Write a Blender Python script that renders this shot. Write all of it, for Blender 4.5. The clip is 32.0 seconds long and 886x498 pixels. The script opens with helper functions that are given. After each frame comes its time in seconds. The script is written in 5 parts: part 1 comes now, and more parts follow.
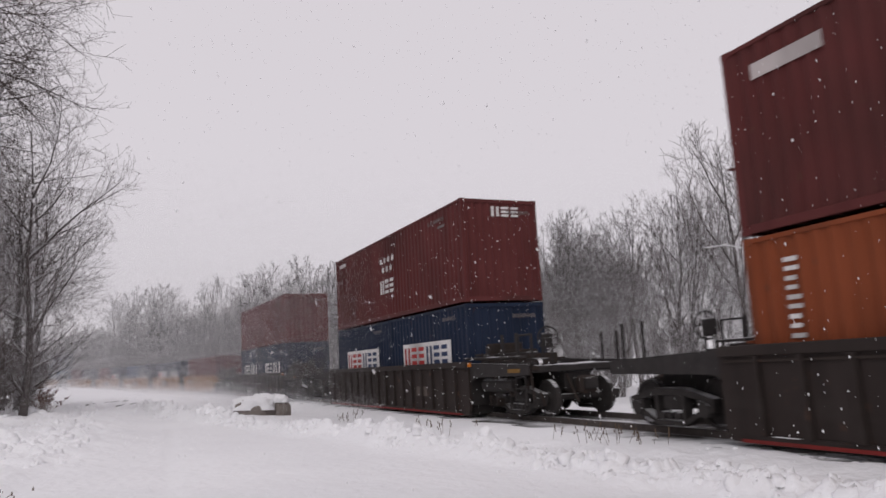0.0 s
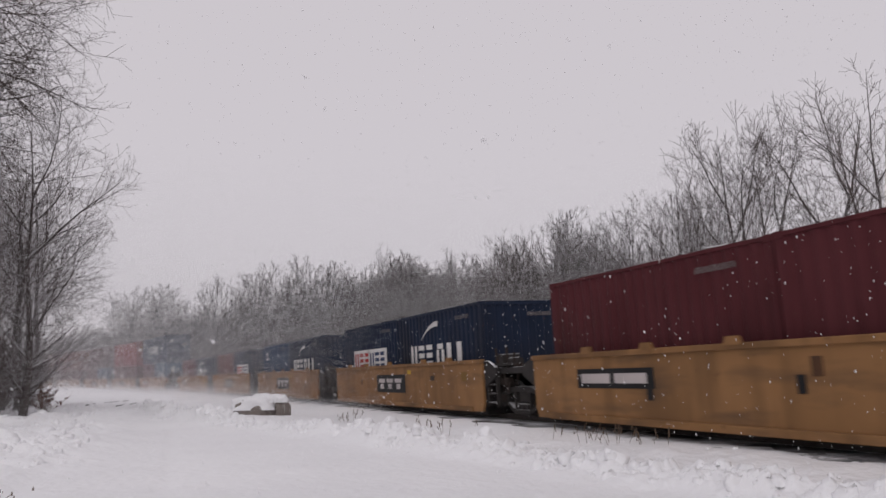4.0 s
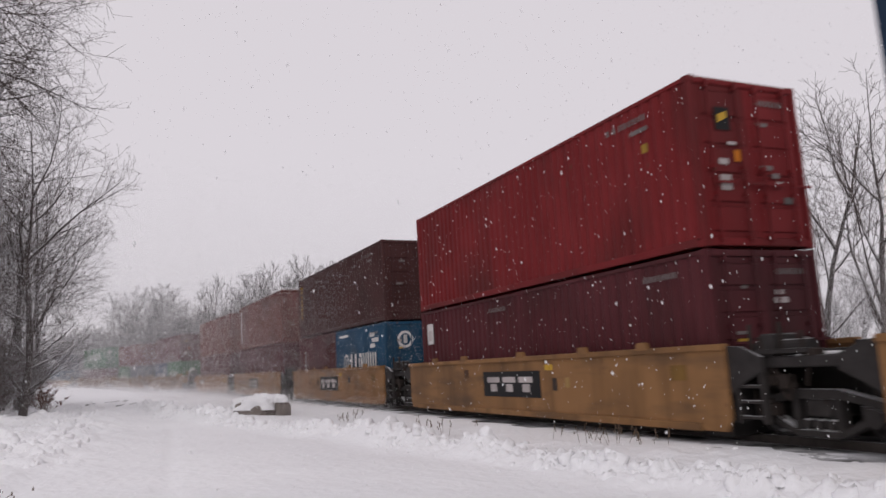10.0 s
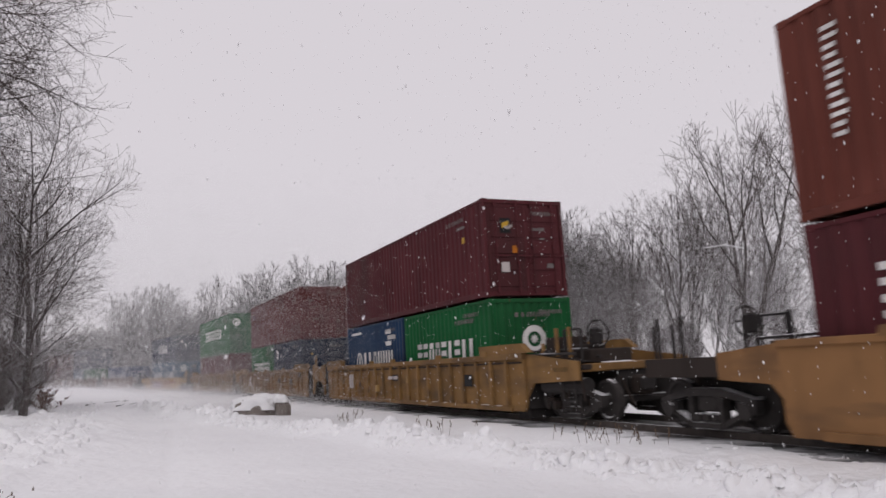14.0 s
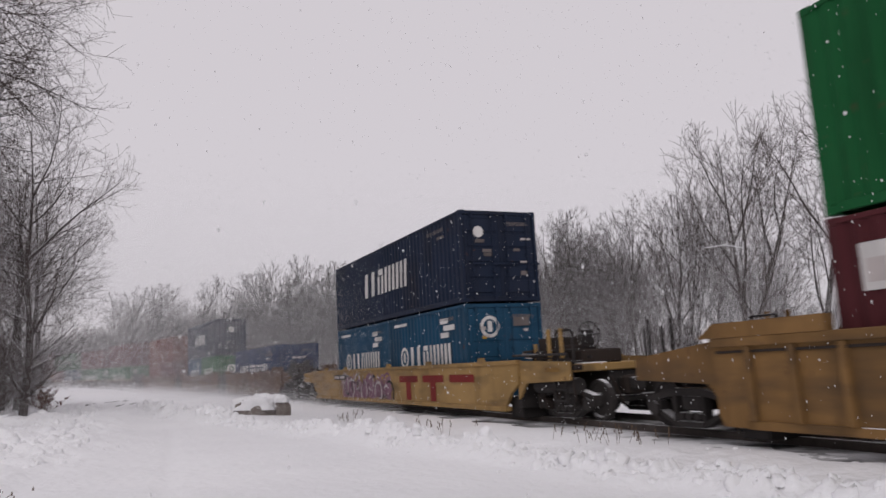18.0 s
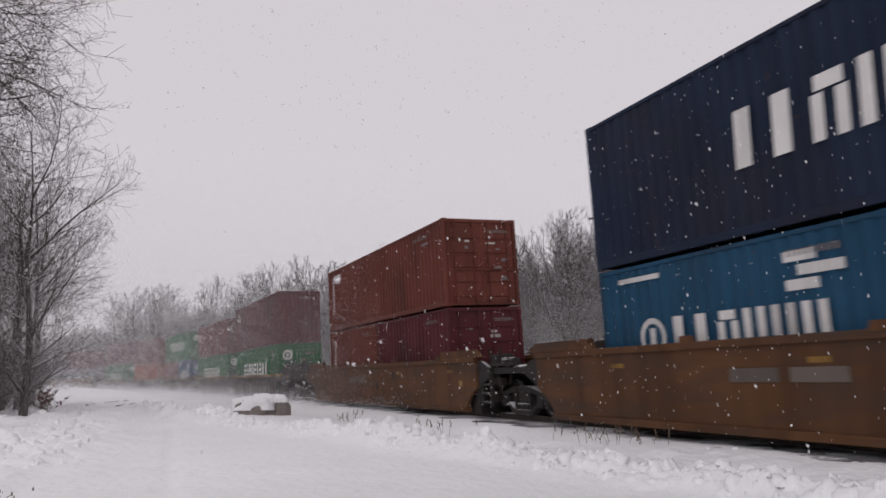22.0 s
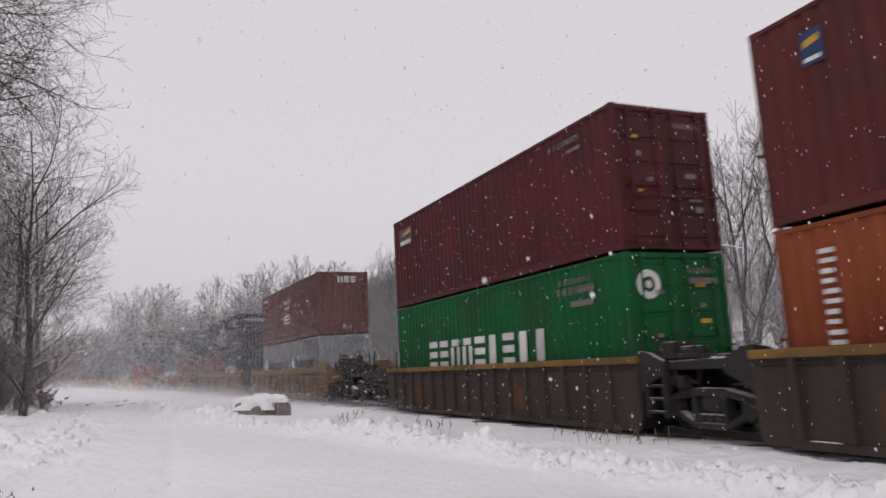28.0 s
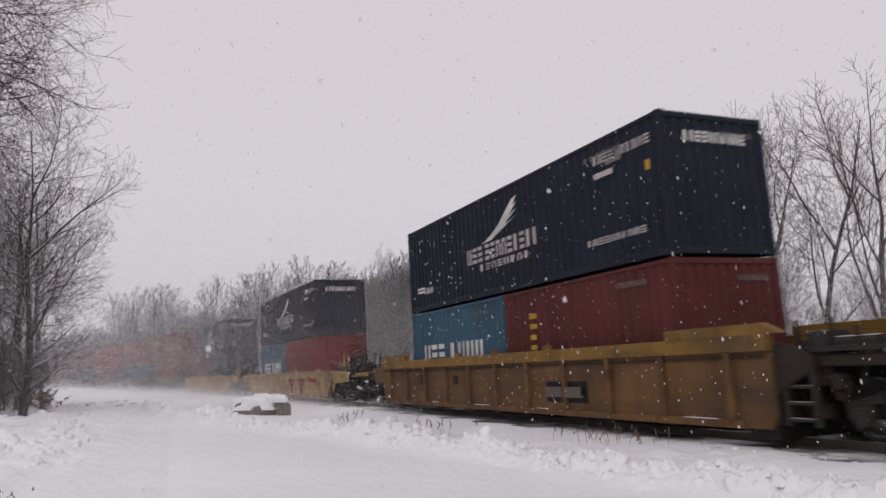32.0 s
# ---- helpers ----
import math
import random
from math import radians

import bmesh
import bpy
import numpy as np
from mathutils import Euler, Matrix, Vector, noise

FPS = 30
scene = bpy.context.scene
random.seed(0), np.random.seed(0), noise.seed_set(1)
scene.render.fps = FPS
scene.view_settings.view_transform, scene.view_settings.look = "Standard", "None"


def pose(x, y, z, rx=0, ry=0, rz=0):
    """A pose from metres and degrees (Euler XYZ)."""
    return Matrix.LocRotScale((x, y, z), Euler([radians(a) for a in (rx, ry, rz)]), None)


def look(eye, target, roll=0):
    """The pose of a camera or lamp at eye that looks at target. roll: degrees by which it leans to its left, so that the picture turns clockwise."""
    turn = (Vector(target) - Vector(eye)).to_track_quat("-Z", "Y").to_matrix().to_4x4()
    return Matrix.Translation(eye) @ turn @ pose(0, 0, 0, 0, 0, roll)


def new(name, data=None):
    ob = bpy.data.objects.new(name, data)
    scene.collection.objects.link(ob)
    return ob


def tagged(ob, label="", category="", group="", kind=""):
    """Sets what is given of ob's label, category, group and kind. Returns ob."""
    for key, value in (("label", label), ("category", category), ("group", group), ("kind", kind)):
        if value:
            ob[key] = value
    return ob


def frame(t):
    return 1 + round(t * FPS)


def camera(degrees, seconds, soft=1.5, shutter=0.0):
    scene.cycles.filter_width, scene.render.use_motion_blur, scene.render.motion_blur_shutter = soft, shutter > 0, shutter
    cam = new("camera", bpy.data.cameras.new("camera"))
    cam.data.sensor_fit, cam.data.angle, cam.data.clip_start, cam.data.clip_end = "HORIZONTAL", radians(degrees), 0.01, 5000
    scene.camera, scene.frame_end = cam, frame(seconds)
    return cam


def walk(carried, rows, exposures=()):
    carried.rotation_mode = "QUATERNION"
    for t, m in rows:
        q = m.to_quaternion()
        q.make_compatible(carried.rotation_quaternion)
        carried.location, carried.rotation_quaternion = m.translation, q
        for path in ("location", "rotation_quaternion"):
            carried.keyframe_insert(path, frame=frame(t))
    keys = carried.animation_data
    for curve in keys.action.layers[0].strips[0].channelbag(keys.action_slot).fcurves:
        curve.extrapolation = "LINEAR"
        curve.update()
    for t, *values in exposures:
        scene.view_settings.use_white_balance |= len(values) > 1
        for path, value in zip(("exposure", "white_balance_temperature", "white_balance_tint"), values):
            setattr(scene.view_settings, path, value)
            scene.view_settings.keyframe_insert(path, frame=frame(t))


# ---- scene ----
# ---- camera ----
cam = camera(62.16, 32.0, 1.6, 0.2)
EYE = (0.0, 0.0, 0.96)
VIEW = look(EYE, (3.7317, 9.1124, 2.7047), -0.58)
EXPOSURE = [(0, 0.14), (1, 0.14), (2, 0.13), (3, 0.05), (6, -0.1), (7, -0.1), (8, -0.07), (9, 0.0), (10, 0.17), (11, 0.16), (12, 0.15), (13, 0.19), (14, 0.13), (17, 0.07), (18, 0.04), (19, 0.02), (20, -0.1), (21, -0.1), (22, 0.06), (24, 0.05), (25, 0.14), (28, 0.16), (30, 0.09), (32, 0.09)]
walk(cam, [(0.0, VIEW), (32.0, VIEW)], EXPOSURE)

# ---- world and light: an even snow sky ----
world = bpy.data.worlds.new("overcast_sky")
scene.world = world
world.use_nodes = True
wn, wl = world.node_tree.nodes, world.node_tree.links
wn.clear()
SUN_H, SUN_R = radians(38), radians(200)
sky = wn.new("ShaderNodeTexSky")
sky.sky_type, sky.sun_disc, sky.sun_elevation, sky.sun_rotation = "NISHITA", False, SUN_H, SUN_R
clouds = wn.new("ShaderNodeMix")
clouds.data_type = "RGBA"
clouds.inputs["Factor"].default_value = 0.97
clouds.inputs["B"].default_value = (6.02, 5.64, 5.98, 1)
wl.new(sky.outputs[0], clouds.inputs["A"])
bg = wn.new("ShaderNodeBackground")
bg.inputs["Strength"].default_value = 0.105
wl.new(clouds.outputs["Result"], bg.inputs["Color"])
wo = wn.new("ShaderNodeOutputWorld")
wl.new(bg.outputs[0], wo.inputs["Surface"])
sun = new("sun", bpy.data.lights.new("sun", "SUN"))
sun.data.energy, sun.data.angle, sun.data.color = 0.5, radians(40), (1.0, 0.97, 0.94)
sun.matrix_world = look((-10, -25, 30), (8, 12, 0))


# ---- materials ----
def material(name, color, rough=0.7, metal=0.0):
    m = bpy.data.materials.new(name)
    m.use_nodes = True
    b = m.node_tree.nodes["Principled BSDF"]
    b.inputs["Base Color"].default_value = (*color, 1)
    b.inputs["Roughness"].default_value = rough
    b.inputs["Metallic"].default_value = metal
    b.inputs["Specular IOR Level"].default_value = 0.3
    return m, m.node_tree.nodes, m.node_tree.links, b


def mixed(nodes, links, fac, a, b):
    """Mix of two colours (or sockets) by a factor socket."""
    n = nodes.new("ShaderNodeMix")
    n.data_type = "RGBA"
    for key, v in (("A", a), ("B", b)):
        if isinstance(v, tuple):
            n.inputs[key].default_value = (*v, 1)
        else:
            links.new(v, n.inputs[key])
    links.new(fac, n.inputs["Factor"])
    return n.outputs["Result"]


def noised(nodes, links, scale, lo, hi, stretch=(1, 1, 1), detail=4.0):
    """Noise in object space, ramped from lo to hi."""
    co = nodes.new("ShaderNodeTexCoord")
    mp = nodes.new("ShaderNodeMapping")
    mp.inputs["Scale"].default_value = stretch
    links.new(co.outputs["Object"], mp.inputs["Vector"])
    info = nodes.new("ShaderNodeObjectInfo")
    tx = nodes.new("ShaderNodeTexNoise")
    tx.noise_dimensions = "4D"
    tx.inputs["Scale"].default_value, tx.inputs["Detail"].default_value = scale, detail
    wv = nodes.new("ShaderNodeMath")
    wv.operation = "MULTIPLY"
    wv.inputs[1].default_value = 37.0
    links.new(info.outputs["Random"], wv.inputs[0])
    links.new(wv.outputs[0], tx.inputs["W"])
    links.new(mp.outputs[0], tx.inputs["Vector"])
    rp = nodes.new("ShaderNodeMapRange")
    rp.inputs["From Min"].default_value, rp.inputs["From Max"].default_value = lo, hi
    links.new(tx.outputs["Fac"], rp.inputs["Value"])
    return rp.outputs["Result"]


def bumped(nodes, links, b, height, strength=0.3, dist=0.02):
    n = nodes.new("ShaderNodeBump")
    n.inputs["Strength"].default_value, n.inputs["Distance"].default_value = strength, dist
    links.new(height, n.inputs["Height"])
    links.new(n.outputs[0], b.inputs["Normal"])


def paint(name, color, rough=0.55, wear=0.5, rust=(0.09, 0.045, 0.03), grime=0.0):
    """Weathered paint on steel: faded patches, dirt streaks down the sheet and rust specks."""
    m, n, l, b = material(name, color, rough)
    b.inputs["Specular IOR Level"].default_value = 0.08
    fade = tuple(min(1, c * 1.22 + 0.003) for c in color)
    dirt = tuple(c * 0.6 + 0.003 for c in color)
    c1 = mixed(n, l, noised(n, l, 0.7, 0.35, 0.7), color, fade)
    streak = noised(n, l, 2.2, 0.52 - 0.6 * grime, 0.85 - grime, (1.0, 1.0, 0.12))
    c2 = mixed(n, l, streak, c1, dirt)
    c2 = mixed(n, l, noised(n, l, 0.45, 0.50, 0.78, (1.0, 1.0, 0.6), 8.0), c2, tuple(0.55 * c + 0.45 * r for c, r in zip(dirt, (0.035, 0.028, 0.025))))
    if grime:
        mud = tuple(0.35 * c + 0.65 * r for c, r in zip(dirt, (0.050, 0.042, 0.038)))
        c2 = mixed(n, l, noised(n, l, 1.6, 0.56 - grime, 0.80 - 0.5 * grime, (0.35, 1.0, 1.6), 9.0), c2, mud)
    speck = noised(n, l, 9.0, 0.69 - 0.05 * wear, 0.76, (1, 1, 0.5), 6.0)
    c3 = mixed(n, l, speck, c2, rust)
    l.new(c3, b.inputs["Base Color"])
    bumped(n, l, b, noised(n, l, 3.0, 0.3, 0.7), 0.15, 0.01)
    return m


def bark_material(name, color, snow_from=0.45, snow_to=0.8):
    """Bark, with snow lying where twigs and limbs face up."""
    m, n, l, b = material(name, color, 0.9)
    c1 = mixed(n, l, noised(n, l, 6.0, 0.3, 0.7), color, tuple(c * 1.7 for c in color))
    geo = n.new("ShaderNodeNewGeometry")
    sep = n.new("ShaderNodeSeparateXYZ")
    l.new(geo.outputs["Normal"], sep.inputs[0])
    patch = noised(n, l, 1.3, 0.3, 0.7)
    add = n.new("ShaderNodeMath")
    add.operation = "MULTIPLY_ADD"
    add.inputs[1].default_value = 0.45
    l.new(patch, add.inputs[0])
    l.new(sep.outputs["Z"], add.inputs[2])
    rp = n.new("ShaderNodeMapRange")
    rp.inputs["From Min"].default_value, rp.inputs["From Max"].default_value = snow_from + 0.3, snow_to + 0.3
    l.new(add.outputs[0], rp.inputs["Value"])
    l.new(mixed(n, l, rp.outputs["Result"], c1, (0.82, 0.82, 0.84)), b.inputs["Base Color"])
    return m


def snow_material(name, scale=1.0):
    m, n, l, b = material(name, (0.84, 0.84, 0.86), 0.75)
    c1 = mixed(n, l, noised(n, l, 0.25 * scale, 0.35, 0.7), (0.90, 0.90, 0.915), (0.82, 0.82, 0.84))
    l.new(c1, b.inputs["Base Color"])
    b.inputs["Subsurface Weight"].default_value = 0.0
    bumped(n, l, b, noised(n, l, 7.0 * scale, 0.2, 0.8, detail=9.0), 0.55, 0.05)
    return m


M_SNOW = snow_material("snow")


def flake_material(name):
    """Thin snow crystals: as much light passes through the ice as comes back."""
    m = bpy.data.materials.new(name)
    m.use_nodes = True
    n, l = m.node_tree.nodes, m.node_tree.links
    n.remove(n["Principled BSDF"])
    mix = n.new("ShaderNodeMixShader")
    for k, kind in enumerate(("ShaderNodeBsdfDiffuse", "ShaderNodeBsdfTranslucent")):
        sh = n.new(kind)
        sh.inputs["Color"].default_value = (0.97, 0.97, 0.98, 1)
        l.new(sh.outputs[0], mix.inputs[k + 1])
    l.new(mix.outputs[0], n["Material Output"].inputs["Surface"])
    return m


M_CRYSTAL = flake_material("snow_crystal")
M_BARK = bark_material("bark_grey", (0.055, 0.046, 0.044), 0.28, 0.72)
M_TWIG = bark_material("twig_brown", (0.070, 0.056, 0.053), 0.28, 0.85)
M_FARBARK = bark_material("snowy_bark", (0.058, 0.048, 0.048), 0.4, 1.15)
M_LIMB = bark_material("dark_limb", (0.06, 0.05, 0.048), 0.3, 0.9)
M_STALK = material("dry_stalk", (0.11, 0.075, 0.05), 0.9)[0]
M_LEAF = material("dry_leaf", (0.10, 0.045, 0.035), 0.8)[0]
M_ROCK = paint("rock", (0.20, 0.175, 0.16), 0.9, 0.3)
# Stone colour; its darkness also paints in the shade beneath the train.
M_BALLAST, nb, lb, bb = material("ballast", (0.05, 0.048, 0.046), 0.95)
stones = mixed(nb, lb, noised(nb, lb, 14.0, 0.35, 0.65, detail=8.0), (0.030, 0.028, 0.027), (0.085, 0.08, 0.078))
lb.new(mixed(nb, lb, noised(nb, lb, 0.8, 0.38, 0.58, detail=5.0), stones, (0.75, 0.75, 0.77)), bb.inputs["Base Color"])
bumped(nb, lb, bb, noised(nb, lb, 16.0, 0.2, 0.8), 0.8, 0.05)
M_RAIL = bark_material("snowy_rail", (0.05, 0.042, 0.038), 0.45, 1.0)
M_WHEEL = bark_material("grimy_steel", (0.024, 0.021, 0.020), 0.6, 0.95)
M_BLACK = bark_material("black_underframe", (0.021, 0.0185, 0.018), 0.65, 1.05)
M_GRIME = paint("grimy_black_steel", (0.031, 0.024, 0.021), 0.7, 1.0)
M_DARKWELL = paint("black_well", (0.030, 0.023, 0.021), 0.6, 1.0, grime=0.08)
M_YELLOW = paint("yellow_well", (0.228, 0.120, 0.052), 0.55, 0.6, grime=0.05)
M_BRIGHTYEL = paint("bright_yellow_well", (0.300, 0.190, 0.075), 0.55, 0.6, grime=0.06)
M_RIBYEL = paint("ribbed_yellow_well", (0.205, 0.116, 0.045), 0.55, 0.8, grime=0.09)
M_BROWNYEL = paint("brown_yellow_well", (0.150, 0.079, 0.034), 0.6, 1.0, grime=0.14)
M_BROWN = paint("brown_well", (0.095, 0.045, 0.022), 0.6, 1.0, grime=0.1)
M_DIRTBLACK = paint("dirt_brown_black", (0.052, 0.039, 0.033), 0.65, 1.0, grime=0.1)
M_SILL = paint("yellow_sill", (0.200, 0.112, 0.032), 0.55, 0.6, grime=0.1)
M_WHITE = paint("white_marking", (0.60, 0.585, 0.57), 0.6, 0.2)
M_GREYMARK = paint("faded_marking", (0.42, 0.38, 0.37), 0.6, 0.2)
M_FAINT = paint("faint_marking", (0.15, 0.13, 0.127), 0.6, 0.2)
M_STENCIL = paint("worn_stencil", (0.12, 0.100, 0.088), 0.7, 1.0)
M_REDMARK = paint("red_marking", (0.34, 0.035, 0.035), 0.6, 0.2)
M_DARKREDMARK = paint("dark_red_marking", (0.17, 0.022, 0.020), 0.6, 0.2)
M_YELMARK = paint("yellow_marking", (0.44, 0.27, 0.04), 0.6, 0.2)
M_ORANGE = paint("orange_marking", (0.46, 0.15, 0.02), 0.6, 0.2)
M_NAVYMARK = paint("navy_marking", (0.03, 0.045, 0.10), 0.6, 0.2)
M_SKYMARK = paint("skyblue_marking", (0.085, 0.30, 0.45), 0.6, 0.2)
M_PLATE = paint("black_plate", (0.016, 0.016, 0.017), 0.5, 0.2)
M_ROD = material("galvanised_rod", (0.17, 0.165, 0.165), 0.5, 0.3)[0]
M_MAUVE = paint("graffiti_pink_mauve", (0.22, 0.125, 0.165), 0.6, 0.4)
M_DEEP = material("graffiti_mauve", (0.15, 0.062, 0.10), 0.6)[0]
PAINTS = {
    "maroon": paint("maroon_paint", (0.0900, 0.0250, 0.0240)),
    "darkred": paint("dark_red_paint", (0.0740, 0.0190, 0.0225)),
    "red": paint("red_paint", (0.1450, 0.0166, 0.0183)),
    "brownred": paint("brown_red_paint", (0.1119, 0.0339, 0.0249)),
    "brown": paint("brown_paint", (0.0514, 0.0207, 0.0199)),
    "orange": paint("orange_paint", (0.1895, 0.0500, 0.0209)),
    "navy": paint("navy_paint", (0.0140, 0.0210, 0.0410)),
    "steelblue": paint("steel_blue_paint", (0.0155, 0.0305, 0.0570)),
    "inkblue": paint("ink_blue_paint", (0.0150, 0.0180, 0.0285)),
    "blue": paint("blue_paint", (0.0165, 0.0385, 0.0830)),
    "hblue": paint("light_blue_paint", (0.0160, 0.0590, 0.1090)),
    "royal": paint("royal_blue_paint", (0.0165, 0.0330, 0.0850)),
    "cblue": paint("faded_blue_paint", (0.0448, 0.0941, 0.1344)),
    "green": paint("green_paint", (0.0090, 0.0830, 0.0265)),
    "grey": paint("grey_paint", (0.1950, 0.2000, 0.2080)),
}


# ---- mesh tools ----
class Shape:
    """Collects vertices and faces of one part."""

    def __init__(self):
        self.v, self.f = [], []

    def add(self, verts, faces):
        k = len(self.v)
        self.v += [tuple(p) for p in verts]
        self.f += [tuple(i + k for i in q) for q in faces]
        return self

    def box(self, x0, x1, y0, y1, z0, z1, c=0.0):
        if c <= 0:
            vs = [(x, y, z) for z in (z0, z1) for x, y in ((x0, y0), (x1, y0), (x1, y1), (x0, y1))]
            return self.add(vs, [(3, 2, 1, 0), (4, 5, 6, 7), (0, 1, 5, 4), (1, 2, 6, 5), (2, 3, 7, 6), (3, 0, 4, 7)])
        vs, ring = [], 8
        for z, i in ((z0, c), (z0 + c, 0), (z1 - c, 0), (z1, c)):
            a0, a1, b0, b1 = x0 + i, x1 - i, y0 + i, y1 - i
            vs += [(a0 + c, b0, z), (a1 - c, b0, z), (a1, b0 + c, z), (a1, b1 - c, z), (a1 - c, b1, z), (a0 + c, b1, z), (a0, b1 - c, z), (a0, b0 + c, z)]
        fs = [tuple(range(7, -1, -1)), tuple(range(24, 32))]
        for r in range(3):
            fs += [(r * 8 + i, r * 8 + (i + 1) % ring, r * 8 + 8 + (i + 1) % ring, r * 8 + 8 + i) for i in range(8)]
        return self.add(vs, fs)

    def prism(self, poly, y0, y1):
        """A polygon in x, z, given anticlockwise as seen from -y, pushed from y0 to y1."""
        n = len(poly)
        vs = [(x, y0, z) for x, z in poly] + [(x, y1, z) for x, z in poly]
        return self.add(vs, [tuple(range(n)), tuple(range(2 * n - 1, n - 1, -1))] + [(i, i + n, (i + 1) % n + n, (i + 1) % n) for i in range(n)])

    def rod(self, p, q, r, n=6, r2=None):
        p, q = Vector(p), Vector(q)
        d = (q - p).normalized()
        a = d.orthogonal().normalized()
        b = d.cross(a)
        vs = []
        for o, rr in ((p, r), (q, r if r2 is None else r2)):
            vs += [o + (a * math.cos(6.28319 * i / n) + b * math.sin(6.28319 * i / n)) * rr for i in range(n)]
        return self.add(vs, [tuple(range(n - 1, -1, -1)), tuple(range(n, 2 * n))] + [(i, (i + 1) % n, (i + 1) % n + n, i + n) for i in range(n)])

    def wheel(self, x, y, z, profile, n=20):
        """A turned body round the y axis: profile rows of (y, radius)."""
        vs = [(x + r * math.cos(6.28319 * i / n), y + yy, z + r * math.sin(6.28319 * i / n)) for yy, r in profile for i in range(n)]
        fs = [(k * n + i, k * n + n + i, k * n + n + (i + 1) % n, k * n + (i + 1) % n) for k in range(len(profile) - 1) for i in range(n)]
        return self.add(vs, fs + [tuple(range(n)), tuple(range(len(profile) * n - 1, len(profile) * n - n - 1, -1))])

    def mesh(self, name, mat, smooth=False):
        m = bpy.data.meshes.new(name)
        m.from_pydata(self.v, [], self.f)
        m.materials.append(mat)
        if smooth:
            m.shade_smooth()
        m.update()
        return m


def part(name, mesh, mat, parent, label="", m=None):
    """Links a Shape or a mesh as one object under a thing or a part."""
    if isinstance(mesh, Shape):
        mesh = mesh.mesh(name, mat)
    ob = new(name, mesh)
    ob.parent = parent
    if mat is not None and mesh.materials[0] != mat:
        ob.material_slots[0].link = "OBJECT"
        ob.material_slots[0].material = mat
    if m is not None:
        ob.matrix_local = m
    return tagged(ob, label)


def thing(name, label, category, group="", m=None, kind=""):
    ob = tagged(new(name), label, category, group, kind)
    ob.empty_display_size = 0.2
    if m is not None:
        ob.matrix_world = m
    return ob


# ---- the track: a curve that bends away behind the wood ----
STEP = np.arange(-620.0, 960.0)
BEND = np.interp(STEP, (-160, -20, 15, 40, 70, 110, 160, 240, 330), (0, 0.00202, 0.00152, 0.00089, 0.00328, 0.00313, 0.00299, 0.00293, 0))
HEAD = np.cumsum(BEND)
HEAD -= np.interp(0, STEP, HEAD)
TX, TY = np.cumsum(-np.sin(HEAD)), np.cumsum(np.cos(HEAD))
TX += 9.7316 - np.interp(0, STEP, TX)
TY -= np.interp(0, STEP, TY)
CANT = 2.835


def on_track(s, u=0.0):
    """The place s metres along the track and u metres beyond it, as seen from the camera."""
    h = np.interp(s, STEP, HEAD)
    return np.interp(s, STEP, TX) + u * np.cos(h), np.interp(s, STEP, TY) + u * np.sin(h)


def run(t):
    return 15.4147 * (t - 16) + 0.012316 * (t - 16) ** 2


def train_pose(front, length, t, z=0.0):
    """The pose, at t, of something of that length on the train; x points forwards, -y to the camera's side."""
    s = front - run(t)
    a, b = Vector((*on_track(s), 0)), Vector((*on_track(s + length), 0))
    x = (a - b).normalized()
    y = Vector((0, 0, 1)).cross(x)
    m = Matrix((x, y, (0, 0, 1))).transposed().to_4x4()
    m.translation = (a + b) / 2
    return m @ pose(0, 0, 0, CANT) @ pose(0, 0, z)


MOVING = []


def on_train(ob, front, length, z=0.0):
    ob.matrix_world = train_pose(front, length, 16.0, z)
    MOVING.append((ob, front, length, z))
    return ob


# ---- ground: one sheet of snow ----
def value_noise(x, y, scale, seed):
    """Smooth noise between -1 and 1 for arrays."""
    x, y = x / scale + 1000.5 + seed * 17.3, y / scale + 1000.5 - seed * 9.1
    xi, yi = np.floor(x).astype(np.int64), np.floor(y).astype(np.int64)
    fx, fy = x - xi, y - yi
    fx, fy = fx * fx * (3 - 2 * fx), fy * fy * (3 - 2 * fy)

    def at(i, j):
        h = (i * 374761393 + j * 668265263 + seed * 974711) & 0x7FFFFFFF
        h = ((h ^ (h >> 13)) * 1274126177) & 0x7FFFFFFF
        return ((h ^ (h >> 16)) % 65536) / 32768.0 - 1

    return (at(xi, yi) * (1 - fx) + at(xi + 1, yi) * fx) * (1 - fy) + (at(xi, yi + 1) * (1 - fx) + at(xi + 1, yi + 1) * fx) * fy


def soft(a, b, x):
    q = np.clip((x - a) / (b - a), 0, 1)
    return q * q * (3 - 2 * q)


# the ploughed bank runs beside the track: its line as x over y
BANK_Y = (-20, 0, 3.5, 6, 8, 11.5, 17, 22.5, 29, 34, 40)
BANK_X = (9.0, 7.5, 7.0, 6.3, 5.8, 5.2, 4.3, 2.8, 1.2, 0.3, -1.0)


